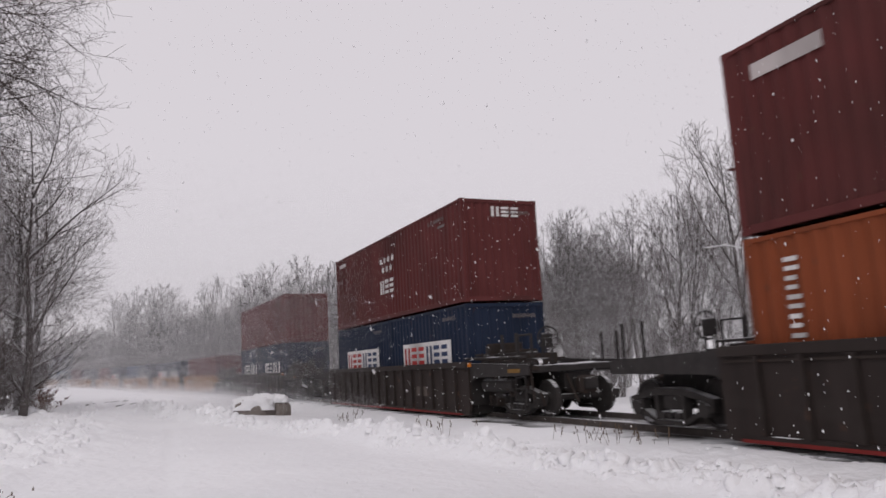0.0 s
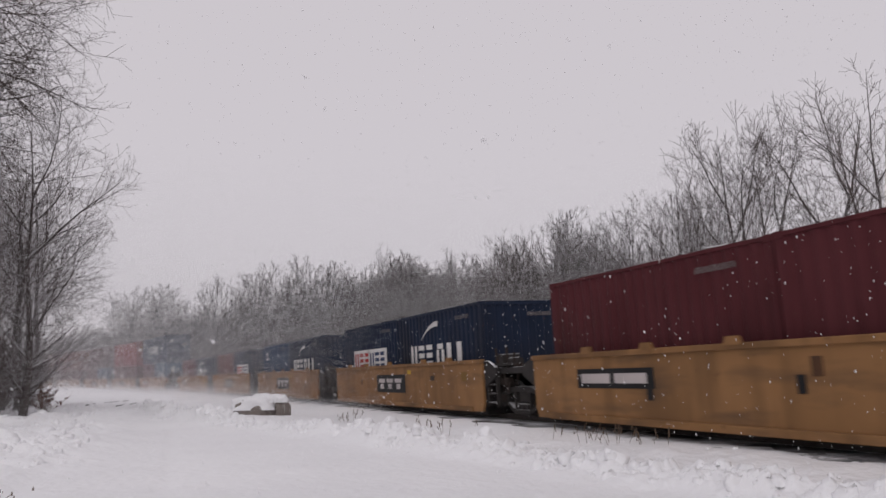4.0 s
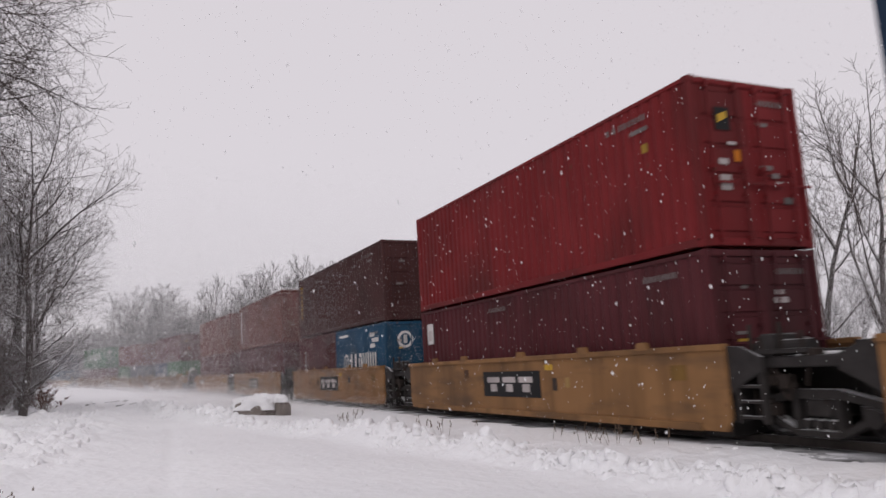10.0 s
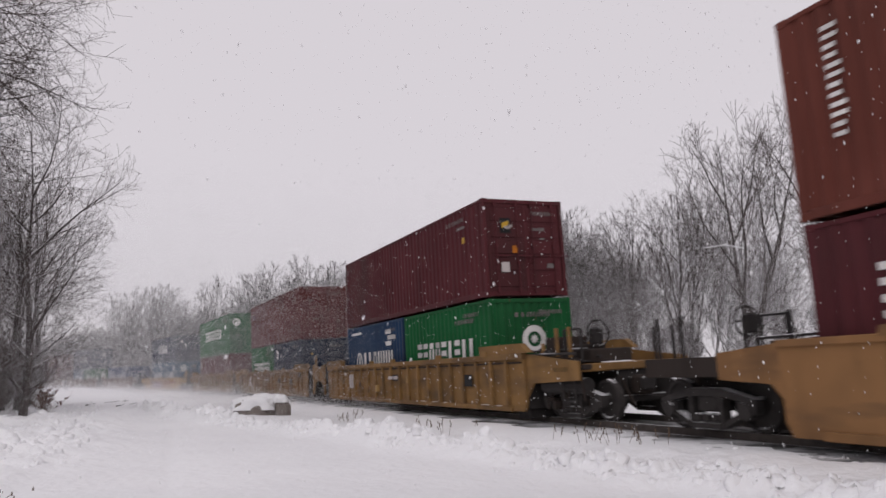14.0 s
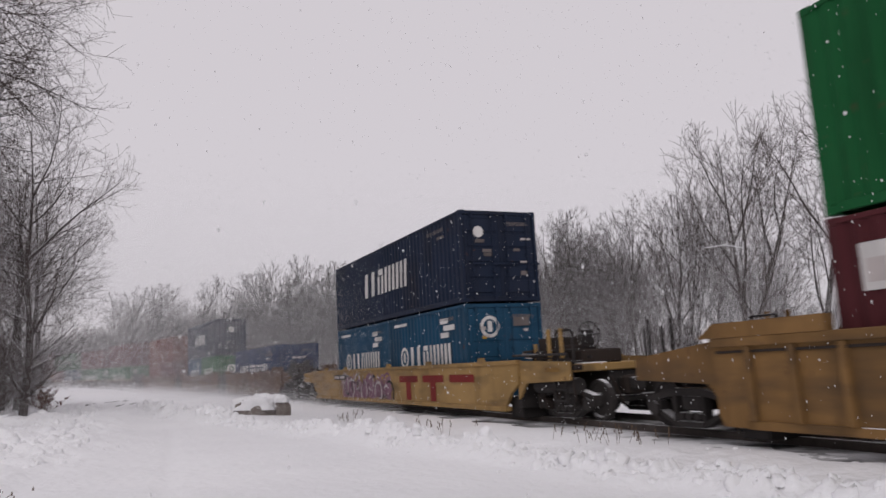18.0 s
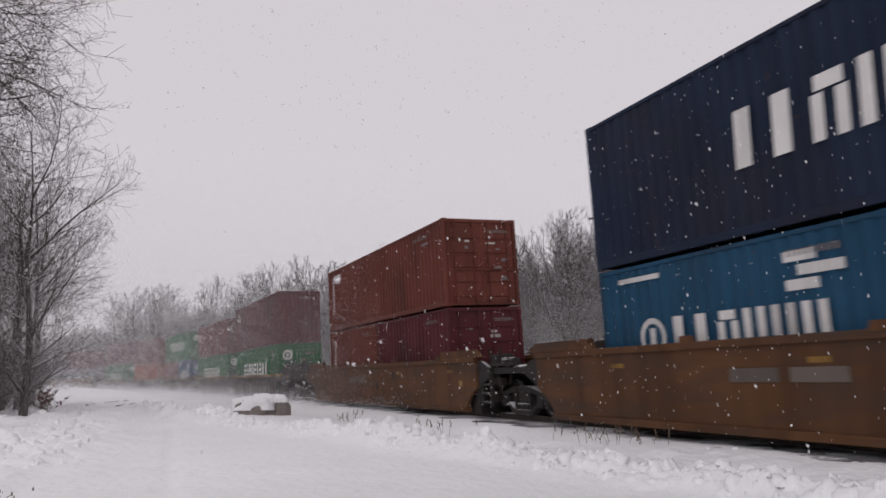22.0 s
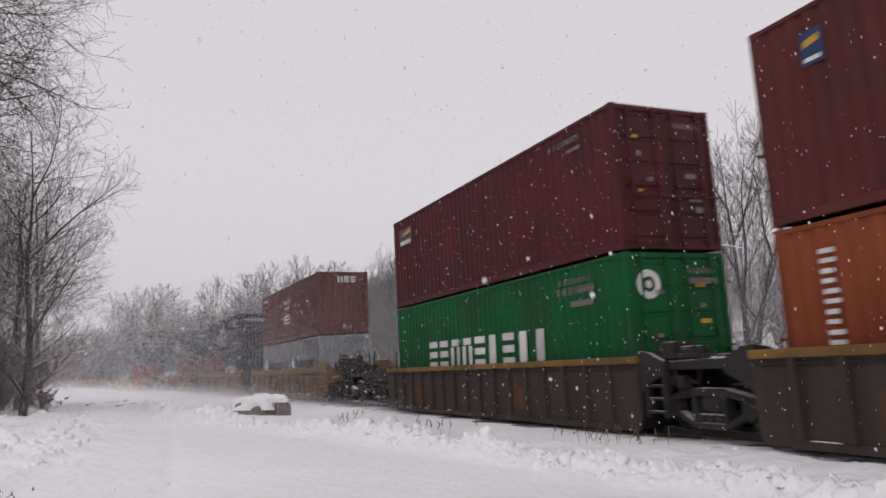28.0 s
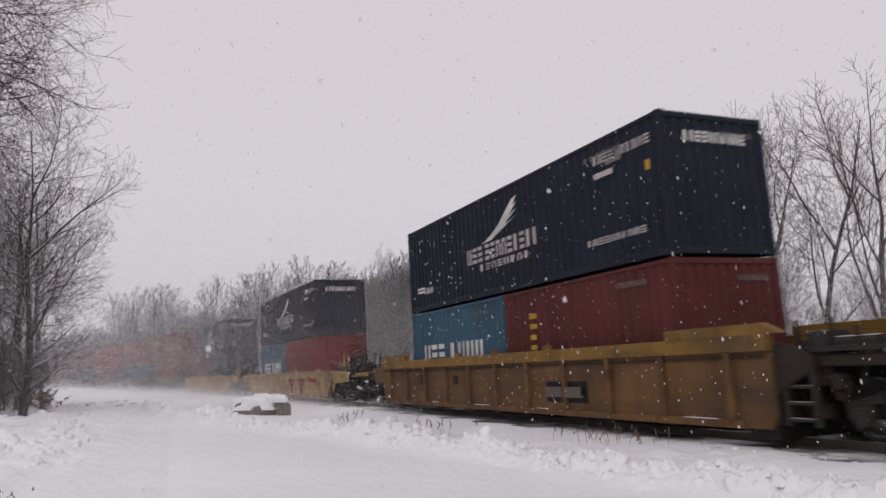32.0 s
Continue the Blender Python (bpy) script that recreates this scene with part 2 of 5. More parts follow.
def ground_height(x, y):
    order = np.arange(-60.0, 420.0, 2.0)
    px, py = on_track(order)
    s = np.zeros_like(x)
    u = np.full_like(x, 1e9)
    for k in range(len(order)):
        d = np.hypot(x - px[k], y - py[k])
        near = d < np.abs(u)
        h = np.interp(order[k], STEP, HEAD)
        side = np.where((x - px[k]) * math.cos(h) + (y - py[k]) * math.sin(h) > 0, 1.0, -1.0)
        u = np.where(near, d * side, u)
        s = np.where(near, order[k], s)
    z = -0.33 + 0.0 * x
    z = z + 0.26 * (1 - soft(1.7, 3.6, np.abs(u)))
    z = z + 0.62 * soft(38, 125, s) * soft(2.2, 5.5, -u)
    z = z + 0.10 * soft(3.0, 9.0, u)
    z = z + 0.035 * value_noise(x, y, 2.3, 3) * soft(2.4, 4.0, np.abs(u)) + 0.015 * value_noise(x, y, 0.6, 4)
    bank = x - np.interp(y, BANK_Y, BANK_X)
    here = soft(42, 30, y) * soft(-20, -10, y)
    clods = np.maximum(0, value_noise(x, y, 0.42, 5)) + 0.7 * np.maximum(0, value_noise(x, y, 0.19, 15)) + 0.5 * np.abs(value_noise(x, y, 0.09, 25))
    here = here * (1 - 0.55 * soft(17.5, 19.5, y) * soft(24.5, 22.8, y))
    crest = 0.55 + 0.45 * value_noise(x, y, 1.1, 6)
    z = z + here * np.interp(y, (0, 9, 16, 30), (0.22, 0.28, 0.42, 0.40)) * np.exp(-((bank + 0.12 * value_noise(x, y, 0.9, 16)) / 0.38) ** 2) * np.maximum(crest, 0.15)
    z = z + here * 0.20 * np.exp(-((bank - 0.05) / 0.5) ** 2) * clods
    z = z + 0.10 * soft(0.0, 0.9, bank) * soft(34, 26, y) * soft(-6, 0, y) * soft(2.6, 4.0, -u)
    loose = soft(-1.0, -0.3, bank) * soft(3.4, 1.2, bank) * soft(45, 30, y)
    z = z + 0.045 * loose * np.maximum(0, value_noise(x, y, 0.30, 7)) + 0.02 * loose * np.abs(value_noise(x, y, 0.12, 17))
    left = soft(-0.2, -2.2, x - 0.03 * y) * soft(9, 17, y) * soft(75, 45, y)
    z = z + 0.13 * left * np.maximum(0, value_noise(x, y, 0.62, 8)) + 0.12 * left * soft(0.1, 0.7, value_noise(x, y, 0.31, 18)) + 0.05 * left * np.abs(value_noise(x, y, 0.13, 28)) + 0.10 * left
    rut = np.abs(np.abs(x + 0.9 - 0.045 * y) - 0.85)
    z = z - 0.03 * np.exp(-(rut / 0.16) ** 2) * soft(-1.2, -2.2, bank) + 0.008 * value_noise(x, y, 0.16, 9) * soft(-0.6, -1.6, bank)
    field = soft(30, 45, y) * soft(-9, -4, u) * soft(-2.6, -4.0, u)
    z = z + 0.10 * field * np.maximum(0, value_noise(x, y, 1.3, 19))
    z = z + 2.5 * soft(140, 700, np.hypot(x, y))
    return z


def ground():
    ang = np.radians(np.concatenate([np.arange(-11, 56, 0.2), np.arange(56, 349, 3.0)]))
    rad = np.concatenate([[0.0], np.exp(np.arange(0.2, 1.7, 0.03)), np.exp(np.arange(1.7, 3.7, 0.0062)), np.exp(np.arange(3.7, 7.4, 0.02))])
    rr, aa = np.meshgrid(rad, ang, indexing="ij")
    x, y = rr * np.sin(aa), rr * np.cos(aa)
    z = ground_height(x.ravel(), y.ravel())
    n = len(ang)
    i, j = np.meshgrid(np.arange(len(rad) - 1), np.arange(n), indexing="ij")
    q = np.stack([i * n + j, (i + 1) * n + j, (i + 1) * n + (j + 1) % n, i * n + (j + 1) % n], -1).reshape(-1, 4)[:, ::-1]
    m = bpy.data.meshes.new("ground")
    m.from_pydata(np.stack([x.ravel(), y.ravel(), z], 1).tolist(), [], q.tolist())
    m.materials.append(M_SNOW)
    m.shade_smooth()
    return tagged(new("ground", m), "snow-covered ground with a ploughed bank", "ground", kind="structure")


ground()


def track():
    """Two rails on snowed-in sleepers."""
    top = thing("railway_track", "steel rails on snow-covered sleepers", "track", kind="structure")
    places = np.arange(-60.0, 300.0, 3.0)
    bed, cols = Shape(), (-2.1, -1.7, -0.8, 0.0, 0.8, 1.7, 2.1)
    rnd = random.Random(8)
    for s in places:
        for k, u in enumerate(cols):
            x, y = on_track(s, u)
            bed.v.append((float(x), float(y), (-0.14 if k in (0, 6) else -0.035) + 0.02 * rnd.random() + u * 0.03))
    for i in range(len(places) - 1):
        for k in range(6):
            bed.f.append((i * 7 + k, i * 7 + k + 1, i * 7 + k + 8, i * 7 + k + 7))
    part("ballast", bed, M_BALLAST, top, "stone ballast darkened for the shade under the train, with blown-in snow")
    for u in (-0.75, 0.75):
        sh = Shape()
        rings = []
        for s in places:
            h = float(np.interp(s, STEP, HEAD))
            ring = []
            for du, z in ((-0.07, -0.05), (0.07, -0.05), (0.02, 0.0), (0.036, 0.09), (0.036, 0.13), (-0.036, 0.13), (-0.036, 0.09), (-0.02, 0.0)):
                x, y = on_track(s, u + du)
                ring.append((float(x), float(y), z + u * math.sin(radians(CANT))))
            rings.append(ring)
        n = 8
        sh.add([p for r in rings for p in r], [(k * n + i, k * n + (i + 1) % n, k * n + n + (i + 1) % n, k * n + n + i) for k in range(len(rings) - 1) for i in range(n)])
        part("rail", sh, M_RAIL, top)


track()


# ---- containers ----
WIDE = 2.438
L40, L20, TALL, LOW = 12.192, 6.058, 2.896, 2.591
MADE = {}


def once(key, build):
    if key not in MADE:
        MADE[key] = build()
    return MADE[key]


def corrugated(x0, x1, z0, z1, y, depth=0.036, pitch=0.278):
    """A trapezoid-corrugated sheet in the plane y, its troughs pushed in by depth."""
    count = max(2, round((x1 - x0) / pitch))
    p = (x1 - x0) / count
    xs = []
    for i in range(count):
        for f, d in ((0.0, 0), (0.26, 0), (0.5, 1), (0.76, 1)):
            xs.append((x0 + (i + f) * p, y + d * depth))
    xs.append((x1, y))
    n = len(xs)
    sh = Shape()
    return sh.add([(x, yy, z0) for x, yy in xs] + [(x, yy, z1) for x, yy in xs], [(i, i + 1, n + i + 1, n + i) for i in range(n - 1)])


def container_meshes(length, high):
    h, w = length / 2, WIDE / 2
    steel = M_BLACK
    out = {}
    out["side_panel"] = corrugated(-h + 0.11, h - 0.11, 0.15, high - 0.08, -w + 0.012).mesh("side_panel", steel)
    end = corrugated(-w + 0.11, w - 0.11, 0.15, high - 0.10, -h + 0.014, 0.045, 0.25)
    end.v = [(-y, x, z) for x, y, z in end.v]
    out["end_panel"] = end.mesh("end_panel", steel)
    roof = Shape()
    n = max(4, round(length / 0.6))
    for i in range(n):
        a, b = -h + 0.08 + (length - 0.16) * i / n, -h + 0.08 + (length - 0.16) * (i + 0.8) / n
        roof.box(a, b, -w + 0.12, w - 0.12, high - 0.035, high - 0.012)
    roof.box(-h + 0.03, h - 0.03, -w + 0.05, w - 0.05, high - 0.055, high - 0.030)
    out["roof"] = roof.mesh("roof", steel)
    fl = Shape().box(-h + 0.05, h - 0.05, -w + 0.05, w - 0.05, 0.12, 0.16)
    for i in range(round(length / 0.6)):
        x = -h + 0.3 + i * 0.6
        fl.box(x, x + 0.05, -w + 0.06, w - 0.06, 0.03, 0.12)
    out["floor_frame"] = fl.mesh("floor_frame", steel)
    post = Shape().box(-0.12, 0.0, 0.0, 0.10, 0.11, high - 0.11, 0.008)
    for z in (0.0, high - 0.118):
        post.box(-0.172, 0.004, -0.004, 0.16, z, z + 0.118, 0.01)
    out["corner_post"] = post.mesh("corner_post", steel)
    back = Shape().box(0.0, 0.12, 0.0, 0.10, 0.11, high - 0.11, 0.008)
    for z in (0.0, high - 0.118):
        back.box(-0.004, 0.172, -0.004, 0.16, z, z + 0.118, 0.01)
    out["corner_post_mirrored"] = back.mesh("corner_post", steel)
    out["top_rail"] = Shape().box(-h + 0.16, h - 0.16, 0.0, 0.07, high - 0.085, high - 0.01, 0.012).mesh("top_rail", steel)
    low = Shape().box(-h + 0.16, h - 0.16, 0.0, 0.06, 0.02, 0.155, 0.01)
    for x in (-1.1, 0.75):
        low.box(x, x + 0.35, -0.002, 0.004, 0.035, 0.125)
    out["bottom_rail"] = low.mesh("bottom_rail", steel)
    out["header"] = Shape().box(-0.07, 0.0, -w + 0.12, w - 0.12, high - 0.12, high - 0.01, 0.01).mesh("header", steel)
    out["end_sill"] = Shape().box(-0.07, 0.0, -w + 0.12, w - 0.12, 0.02, 0.15, 0.01).mesh("end_sill", steel)
    door = Shape().box(-0.045, 0.0, 0.005, w - 0.125, 0.16, high - 0.13)
    zs = np.linspace(0.22, high - 0.2, 6)
    for a, b in zip(zs[:-1], zs[1:]):
        door.box(-0.006, 0.020, 0.10, w - 0.20, a + 0.04, b - 0.04, 0.012)
    out["door"] = door.mesh("door", steel)
    rod = Shape()
    rod.rod((0.05, 0, 0.05), (0.05, 0, high - 0.05), 0.019)
    for z in (0.12, 0.85, 1.3, high - 0.2):
        rod.box(0.0, 0.075, -0.04, 0.04, z, z + 0.07)
    rod.box(0.055, 0.085, -0.02, 0.42, 1.05, 1.09)
    out["lock_rod"] = rod.mesh("lock_rod", M_ROD)
    return out


def container(length, high, color, doors, label):
    """A shipping container; x forwards. doors: whether its door end faces forwards."""
    ms = once(("c", length, high), lambda: container_meshes(length, high))
    mat = PAINTS[color]
    h, w = length / 2, WIDE / 2
    top = thing("shipping_container", label, "container", "containers on the train")
    part("side_panel", ms["side_panel"], mat, top)
    part("side_panel", ms["side_panel"], mat, top, m=pose(0, 0, 0, 0, 0, 180))
    part("roof", ms["roof"], mat, top)
    part("floor_frame", ms["floor_frame"], mat, top)
    turn = 180 if doors else 0
    part("end_panel", ms["end_panel"], mat, top, m=pose(0, 0, 0, 0, 0, turn))
    for side in (0, 180):
        part("corner_post", ms["corner_post"], mat, top, m=pose(0, 0, 0, 0, 0, side) @ pose(h, -w, 0))
        part("corner_post", ms["corner_post_mirrored"], mat, top, m=pose(0, 0, 0, 0, 0, side) @ pose(-h, -w, 0))
        part("top_rail", ms["top_rail"], mat, top, m=pose(0, 0, 0, 0, 0, side) @ pose(0, -w, 0))
        part("bottom_rail", ms["bottom_rail"], mat, top, m=pose(0, 0, 0, 0, 0, side) @ pose(0, -w, 0))
        for name in ("header", "end_sill"):
            part(name, ms[name], mat, top, m=pose(0, 0, 0, 0, 0, side) @ pose(h - 0.002, 0, 0))
    base = pose(0, 0, 0, 0, 0, 180 - turn)
    for k in (0, 1):
        leaf = part("door", ms["door"], mat, top, m=base @ pose(h - 0.03, 0 if k else -w + 0.12, 0))
        for y in (0.22, w - 0.36):
            part("lock_rod", ms["lock_rod"], mat, leaf, m=pose(0.015, y, 0))
    return top


# markings: plain painted shapes, in metres from the rear lower corner of the camera's side, or of the forward end
class Sign:
    def __init__(self, ob, length):
        self.ob, self.length = ob, length

    def put(self, name, mat, polys, end=False, depth=0.0):
        sh = Shape()
        for poly in polys:
            if end:
                vs = [(self.length / 2 + 0.014, -WIDE / 2 + a, b) for a, b in poly]
            else:
                vs = [(-self.length / 2 + a, -WIDE / 2 - 0.002 - depth, b) for a, b in poly]
            sh.add(vs, [tuple(range(len(vs)))])
        return part(name, sh, mat, self.ob)

    def bar(self, mat, x, z, w, h, end=False, name="painted_bar"):
        return self.put(name, mat, [[(x, z), (x + w, z), (x + w, z + h), (x, z + h)]], end)

    def blocks(self, mat, x, z, w, h, count, lean=0.0, end=False, gap=0.16, seed=0, depth=0.0):
        """A name as a row of plain blocks and bars."""
        rnd = random.Random(count * 7 + seed)
        cell, made = w / count, []
        for i in range(count):
            a, b = x + i * cell, x + (i + 1 - gap) * cell
            d, polys = b - a, []

            def rect(f0, f1, g0, g1):
                polys.append([(a + f0 * d + lean * g0 * h, z + g0 * h), (a + f1 * d + lean * g0 * h, z + g0 * h), (a + f1 * d + lean * g1 * h, z + g1 * h), (a + f0 * d + lean * g1 * h, z + g1 * h)])

            kind = rnd.randrange(4)
            if kind == 0:
                rect(0.10, 0.62, 0, 1)
            elif kind == 1:
                rect(0, 0.33, 0, 1), rect(0.60, 0.93, 0, 1)
            elif kind == 2:
                rect(0.0, 0.32, 0, 0.72), rect(0.62, 0.94, 0, 0.72), rect(0.10, 0.84, 0.76, 1)
            else:
                rect(0, 0.90, 0, 0.23), rect(0, 0.90, 0.385, 0.615), rect(0, 0.90, 0.77, 1)
            made.append(self.put("painted_block", mat, polys, end, depth))
        return made

    def column(self, mat, x, z_top, w, h, count, depth=0.0):
        """A name that runs down the sheet, as plain blocks."""
        for i in range(count):
            z, c = z_top - (i + 1) * h / count, h / count * 0.72
            q = w * (0.8 if i % 2 else 1.0)
            polys = [[(x, z), (x + q, z), (x + q, z + c * 0.32), (x, z + c * 0.32)], [(x, z + c * 0.66), (x + q, z + c * 0.66), (x + q, z + c), (x, z + c)]]
            self.put("painted_block", mat, polys, False, depth)

    def ring(self, mat, x, z, r, r2, end=False):
        polys = []
        for i in range(20):
            a, b = 6.28319 * i / 20, 6.28319 * (i + 1) / 20
            polys.append([(x + r2 * math.cos(a), z + r2 * math.sin(a)), (x + r * math.cos(a), z + r * math.sin(a)), (x + r * math.cos(b), z + r * math.sin(b)), (x + r2 * math.cos(b), z + r2 * math.sin(b))])
        return self.put("painted_ring", mat, polys, end)

    def star(self, mat, x, z, r, points=7, inner=0.45, name="painted_star", end=False, depth=0.0):
        poly = [(x + r * (inner if i % 2 else 1) * math.sin(3.14159 * i / points), z + r * (inner if i % 2 else 1) * math.cos(3.14159 * i / points)) for i in range(2 * points)][::-1]
        return self.put(name, mat, [[(x, z), poly[i], poly[(i + 1) % len(poly)]] for i in range(len(poly))], end, depth)

    def swoosh(self, mat, x, z, w, h):
        pts = [(x + w * f, z + h * (1 - (1 - f) ** 2.0)) for f in np.linspace(0, 1, 9)]
        polys = []
        for i in range(8):
            t0, t1 = 0.02 + 0.30 * h * (i / 8), 0.02 + 0.30 * h * ((i + 1) / 8)
            (a, b), (c, d) = pts[i], pts[i + 1]
            polys.append([(a, b - t0), (c, d - t1), (c, d), (a, b)])
        return self.put("painted_swoosh", mat, polys)

    def wing(self, mat, x, z, w, h):
        polys = []
        for i in range(4):
            f = i * 0.22
            polys.append([(x + w * f * 0.6, z + h * f * 0.35), (x + w * (0.25 + f * 0.6), z + h * f * 0.35), (x + w, z + h * (1.0 - 0.22 * (3 - i) * 0.8)), (x + w * 0.86, z + h * (0.92 - 0.22 * (3 - i) * 0.8))])
        return self.put("painted_wing", mat, polys)


def small_print(g, high, doors, color):
    """Number rows and plates that nearly every container carries."""
    L = g.length
    dim = M_FAINT
    if L > 8:
        g.blocks(dim, L - 2.3, high - 0.40, 1.2, 0.11, 6)
        g.bar(dim, L - 1.6, high - 0.60, 0.5, 0.08)
    else:
        g.blocks(dim, L - 1.6, high - 0.38, 0.9, 0.10, 5)
    g.blocks(dim, 1.42, high - 0.42, 0.75, 0.10, 5, 0, True)
    if doors:
        rnd = random.Random(int(high * 10) + len(color) * 7 + int(L))
        for k in range(6):
            x, z = rnd.choice((0.42, 0.62, 1.34, 1.62, 1.80)) + rnd.uniform(0, 0.1), rnd.uniform(0.9, high - 0.65)
            g.bar(rnd.choice((dim, dim, dim, M_GREYMARK, M_YELMARK)), x, z, rnd.uniform(0.10, 0.34), rnd.uniform(0.05, 0.10), True)
        g.bar(dim, 1.85, 0.75, 0.2, 0.12, True)


def dress(g, style, high, doors, color):
    """The painted marks of one container, by the look it has in the clip."""
    L = g.length
    if style == "bar_rear":
        g.bar(M_GREYMARK, 0.55, high - 0.62, 1.25, 0.24)
    elif style == "column":
        g.column(M_WHITE, 0.70, high - 0.30, 0.24, 1.6, 6)
    elif style == "yellow_column":
        g.column(M_YELMARK, 0.45, high - 0.30, 0.30, 1.65, 4)
    elif style == "panel_column":
        g.bar(M_WHITE, 0.72, 0.42, 0.36, 2.15)
        g.column(M_PLATE, 0.78, high - 0.40, 0.24, 1.95, 4, 0.004)
    elif style == "two_glyphs":
        g.column(M_WHITE, 1.0, 2.05, 0.26, 1.2, 3)
    elif style == "stars":
        for i in range(4):
            g.star(M_WHITE, 5.60 + 0.38 * i, 2.06, 0.15, 6, 0.5)
        for i in range(3):
            g.star(M_WHITE, 5.79 + 0.38 * i, 1.74, 0.15, 6, 0.5)
        g.blocks(M_WHITE, 5.45, 0.90, 1.4, 0.48, 3, 0.06)
        g.blocks(M_WHITE, 0.95, high - 0.5, 0.95, 0.28, 3, 0.0, True)
        g.bar(M_GREYMARK, 0.55, high - 0.40, 0.9, 0.14)
    elif style == "label":
        g.bar(M_WHITE, 1.23, 0.90, 3.72, 0.78)
        g.blocks(M_REDMARK, 1.36, 1.02, 1.75, 0.54, 3, depth=0.004)
        g.blocks(M_NAVYMARK, 3.15, 1.02, 1.68, 0.54, 3, depth=0.004)
    elif style == "swoosh":
        g.swoosh(M_WHITE, 1.95, 1.78, 1.3, 0.50)
        g.blocks(M_WHITE, 1.07, 0.98, 1.85, 0.62, 3)
        g.blocks(M_WHITE, 3.08, 0.98, 2.05, 0.62, 3, seed=2)
    elif style == "square":
        g.bar(M_WHITE, 0.78, 1.75, 0.42, 0.46)
        g.put("painted_bar", M_PLATE, [[(0.87, 1.88), (1.11, 1.88), (1.11, 2.08), (0.87, 2.08)]], depth=0.003)
    elif style == "small_square":
        g.bar(M_NAVYMARK, 0.85, high - 0.85, 0.36, 0.48)
        g.put("painted_bar", M_YELMARK, [[(0.9, high - 0.6), (1.15, high - 0.55), (1.15, high - 0.45), (0.9, high - 0.5)]], depth=0.003)
        g.put("painted_bar", M_WHITE, [[(0.9, high - 0.8), (1.15, high - 0.8), (1.15, high - 0.74), (0.9, high - 0.74)]], depth=0.003)
    elif style == "wide_label":
        g.bar(M_FAINT, 0.55, high - 0.92, 1.05, 0.55)
        g.put("painted_bar", M_YELMARK, [[(0.85, high - 0.62), (1.5, high - 0.55), (1.5, high - 0.43), (0.85, high - 0.52)]], depth=0.003)
        g.put("painted_bar", M_NAVYMARK, [[(0.62, high - 0.70), (1.5, high - 0.66), (1.5, high - 0.60), (0.62, high - 0.66)]], depth=0.003)
        g.put("painted_bar", M_WHITE, [[(0.62, high - 0.88), (1.5, high - 0.88), (1.5, high - 0.76), (0.62, high - 0.76)]], depth=0.003)
    elif style == "white_square":
        g.bar(M_WHITE, 0.42, 1.60, 0.45, 0.60)
        g.put("painted_bar", M_GREYMARK, [[(0.5, 1.7), (0.78, 1.7), (0.78, 2.0), (0.5, 2.0)]], depth=0.003)
        g.bar(M_REDMARK, 0.42, 1.6, 0.42, 0.34, True)
    elif style == "italic":
        z = 0.95 if high < 2.7 else 1.04
        g.blocks(M_WHITE, 3.75, z, 4.45, 0.88, 6, 0.10)
        g.star(M_WHITE, 0.55, high - 0.62, 0.17, 10, 0.9, "painted_oval", True)
    elif style == "italic_tall":
        g.blocks(M_WHITE, 3.75, 1.02, 4.35, 0.9, 6, 0.06)
        g.star(M_WHITE, 1.25, high - 0.85, 0.26, 10, 0.9, "painted_oval", True)
    elif style == "h_word":
        g.ring(M_WHITE, 1.45, 1.26, 0.34, 0.24)
        g.bar(M_WHITE, 1.38, 1.10, 0.14, 0.32)
        g.blocks(M_WHITE, 1.95, 0.98, 3.2, 0.60, 6)
        g.bar(M_WHITE, 0.6, 2.28, 1.15, 0.09)
        for i, d in enumerate((0.0, 0.22, 0.0)):
            g.bar(M_WHITE, 4.4 + d, 1.74 + 0.20 * i, 0.55 if i != 1 else 0.75, 0.15)
        g.ring(M_WHITE, 0.75, 1.95, 0.30, 0.21, True)
        g.bar(M_WHITE, 0.68, 1.81, 0.14, 0.3, True)
        g.bar(M_FAINT, 1.5, 1.95, 0.5, 0.25, True)
    elif style == "green_word":
        g.blocks(M_WHITE, 2.6, 0.90, 6.9, 0.76, 9, 0.05)
        g.blocks(M_FAINT, 9.8, high - 0.62, 1.4, 0.16, 6)
        g.bar(M_FAINT, 10.3, high - 0.88, 0.8, 0.12)
        g.ring(M_WHITE, 0.50, high - 0.62, 0.28, 0.15, True)
        g.star(M_WHITE, 0.50, high - 0.62, 0.10, 8, 0.6, end=True)
        g.bar(M_FAINT, 1.5, high - 0.62, 0.7, 0.12, True)
    elif style == "green_high_word":
        z = 1.2 if high > 2.7 else 1.0
        g.blocks(M_WHITE, 2.6, z, 6.9, 0.78, 9, 0.05)
        g.ring(M_WHITE, 0.50, high - 0.66, 0.28, 0.15, True)
        g.star(M_WHITE, 0.50, high - 0.66, 0.10, 8, 0.6, end=True)
        g.blocks(M_FAINT, 9.9, high - 0.55, 1.3, 0.16, 6)
        g.bar(M_FAINT, 1.5, high - 0.62, 0.7, 0.12, True)
    elif style == "green_short":
        g.blocks(M_WHITE, 1.05, 0.98, 4.1, 0.66, 9, 0.05)
        g.blocks(M_FAINT, 3.9, 2.05, 1.2, 0.12, 6)
        g.ring(M_WHITE, 1.25, 1.52, 0.36, 0.20, True)
        g.star(M_WHITE, 1.25, 1.52, 0.13, 8, 0.6, end=True)
        g.blocks(M_FAINT, 0.7, 2.1, 1.1, 0.12, 6, 0, True)
    elif style == "long_word":
        g.blocks(M_WHITE, 1.7, 0.95, 2.9, 0.62, 5)
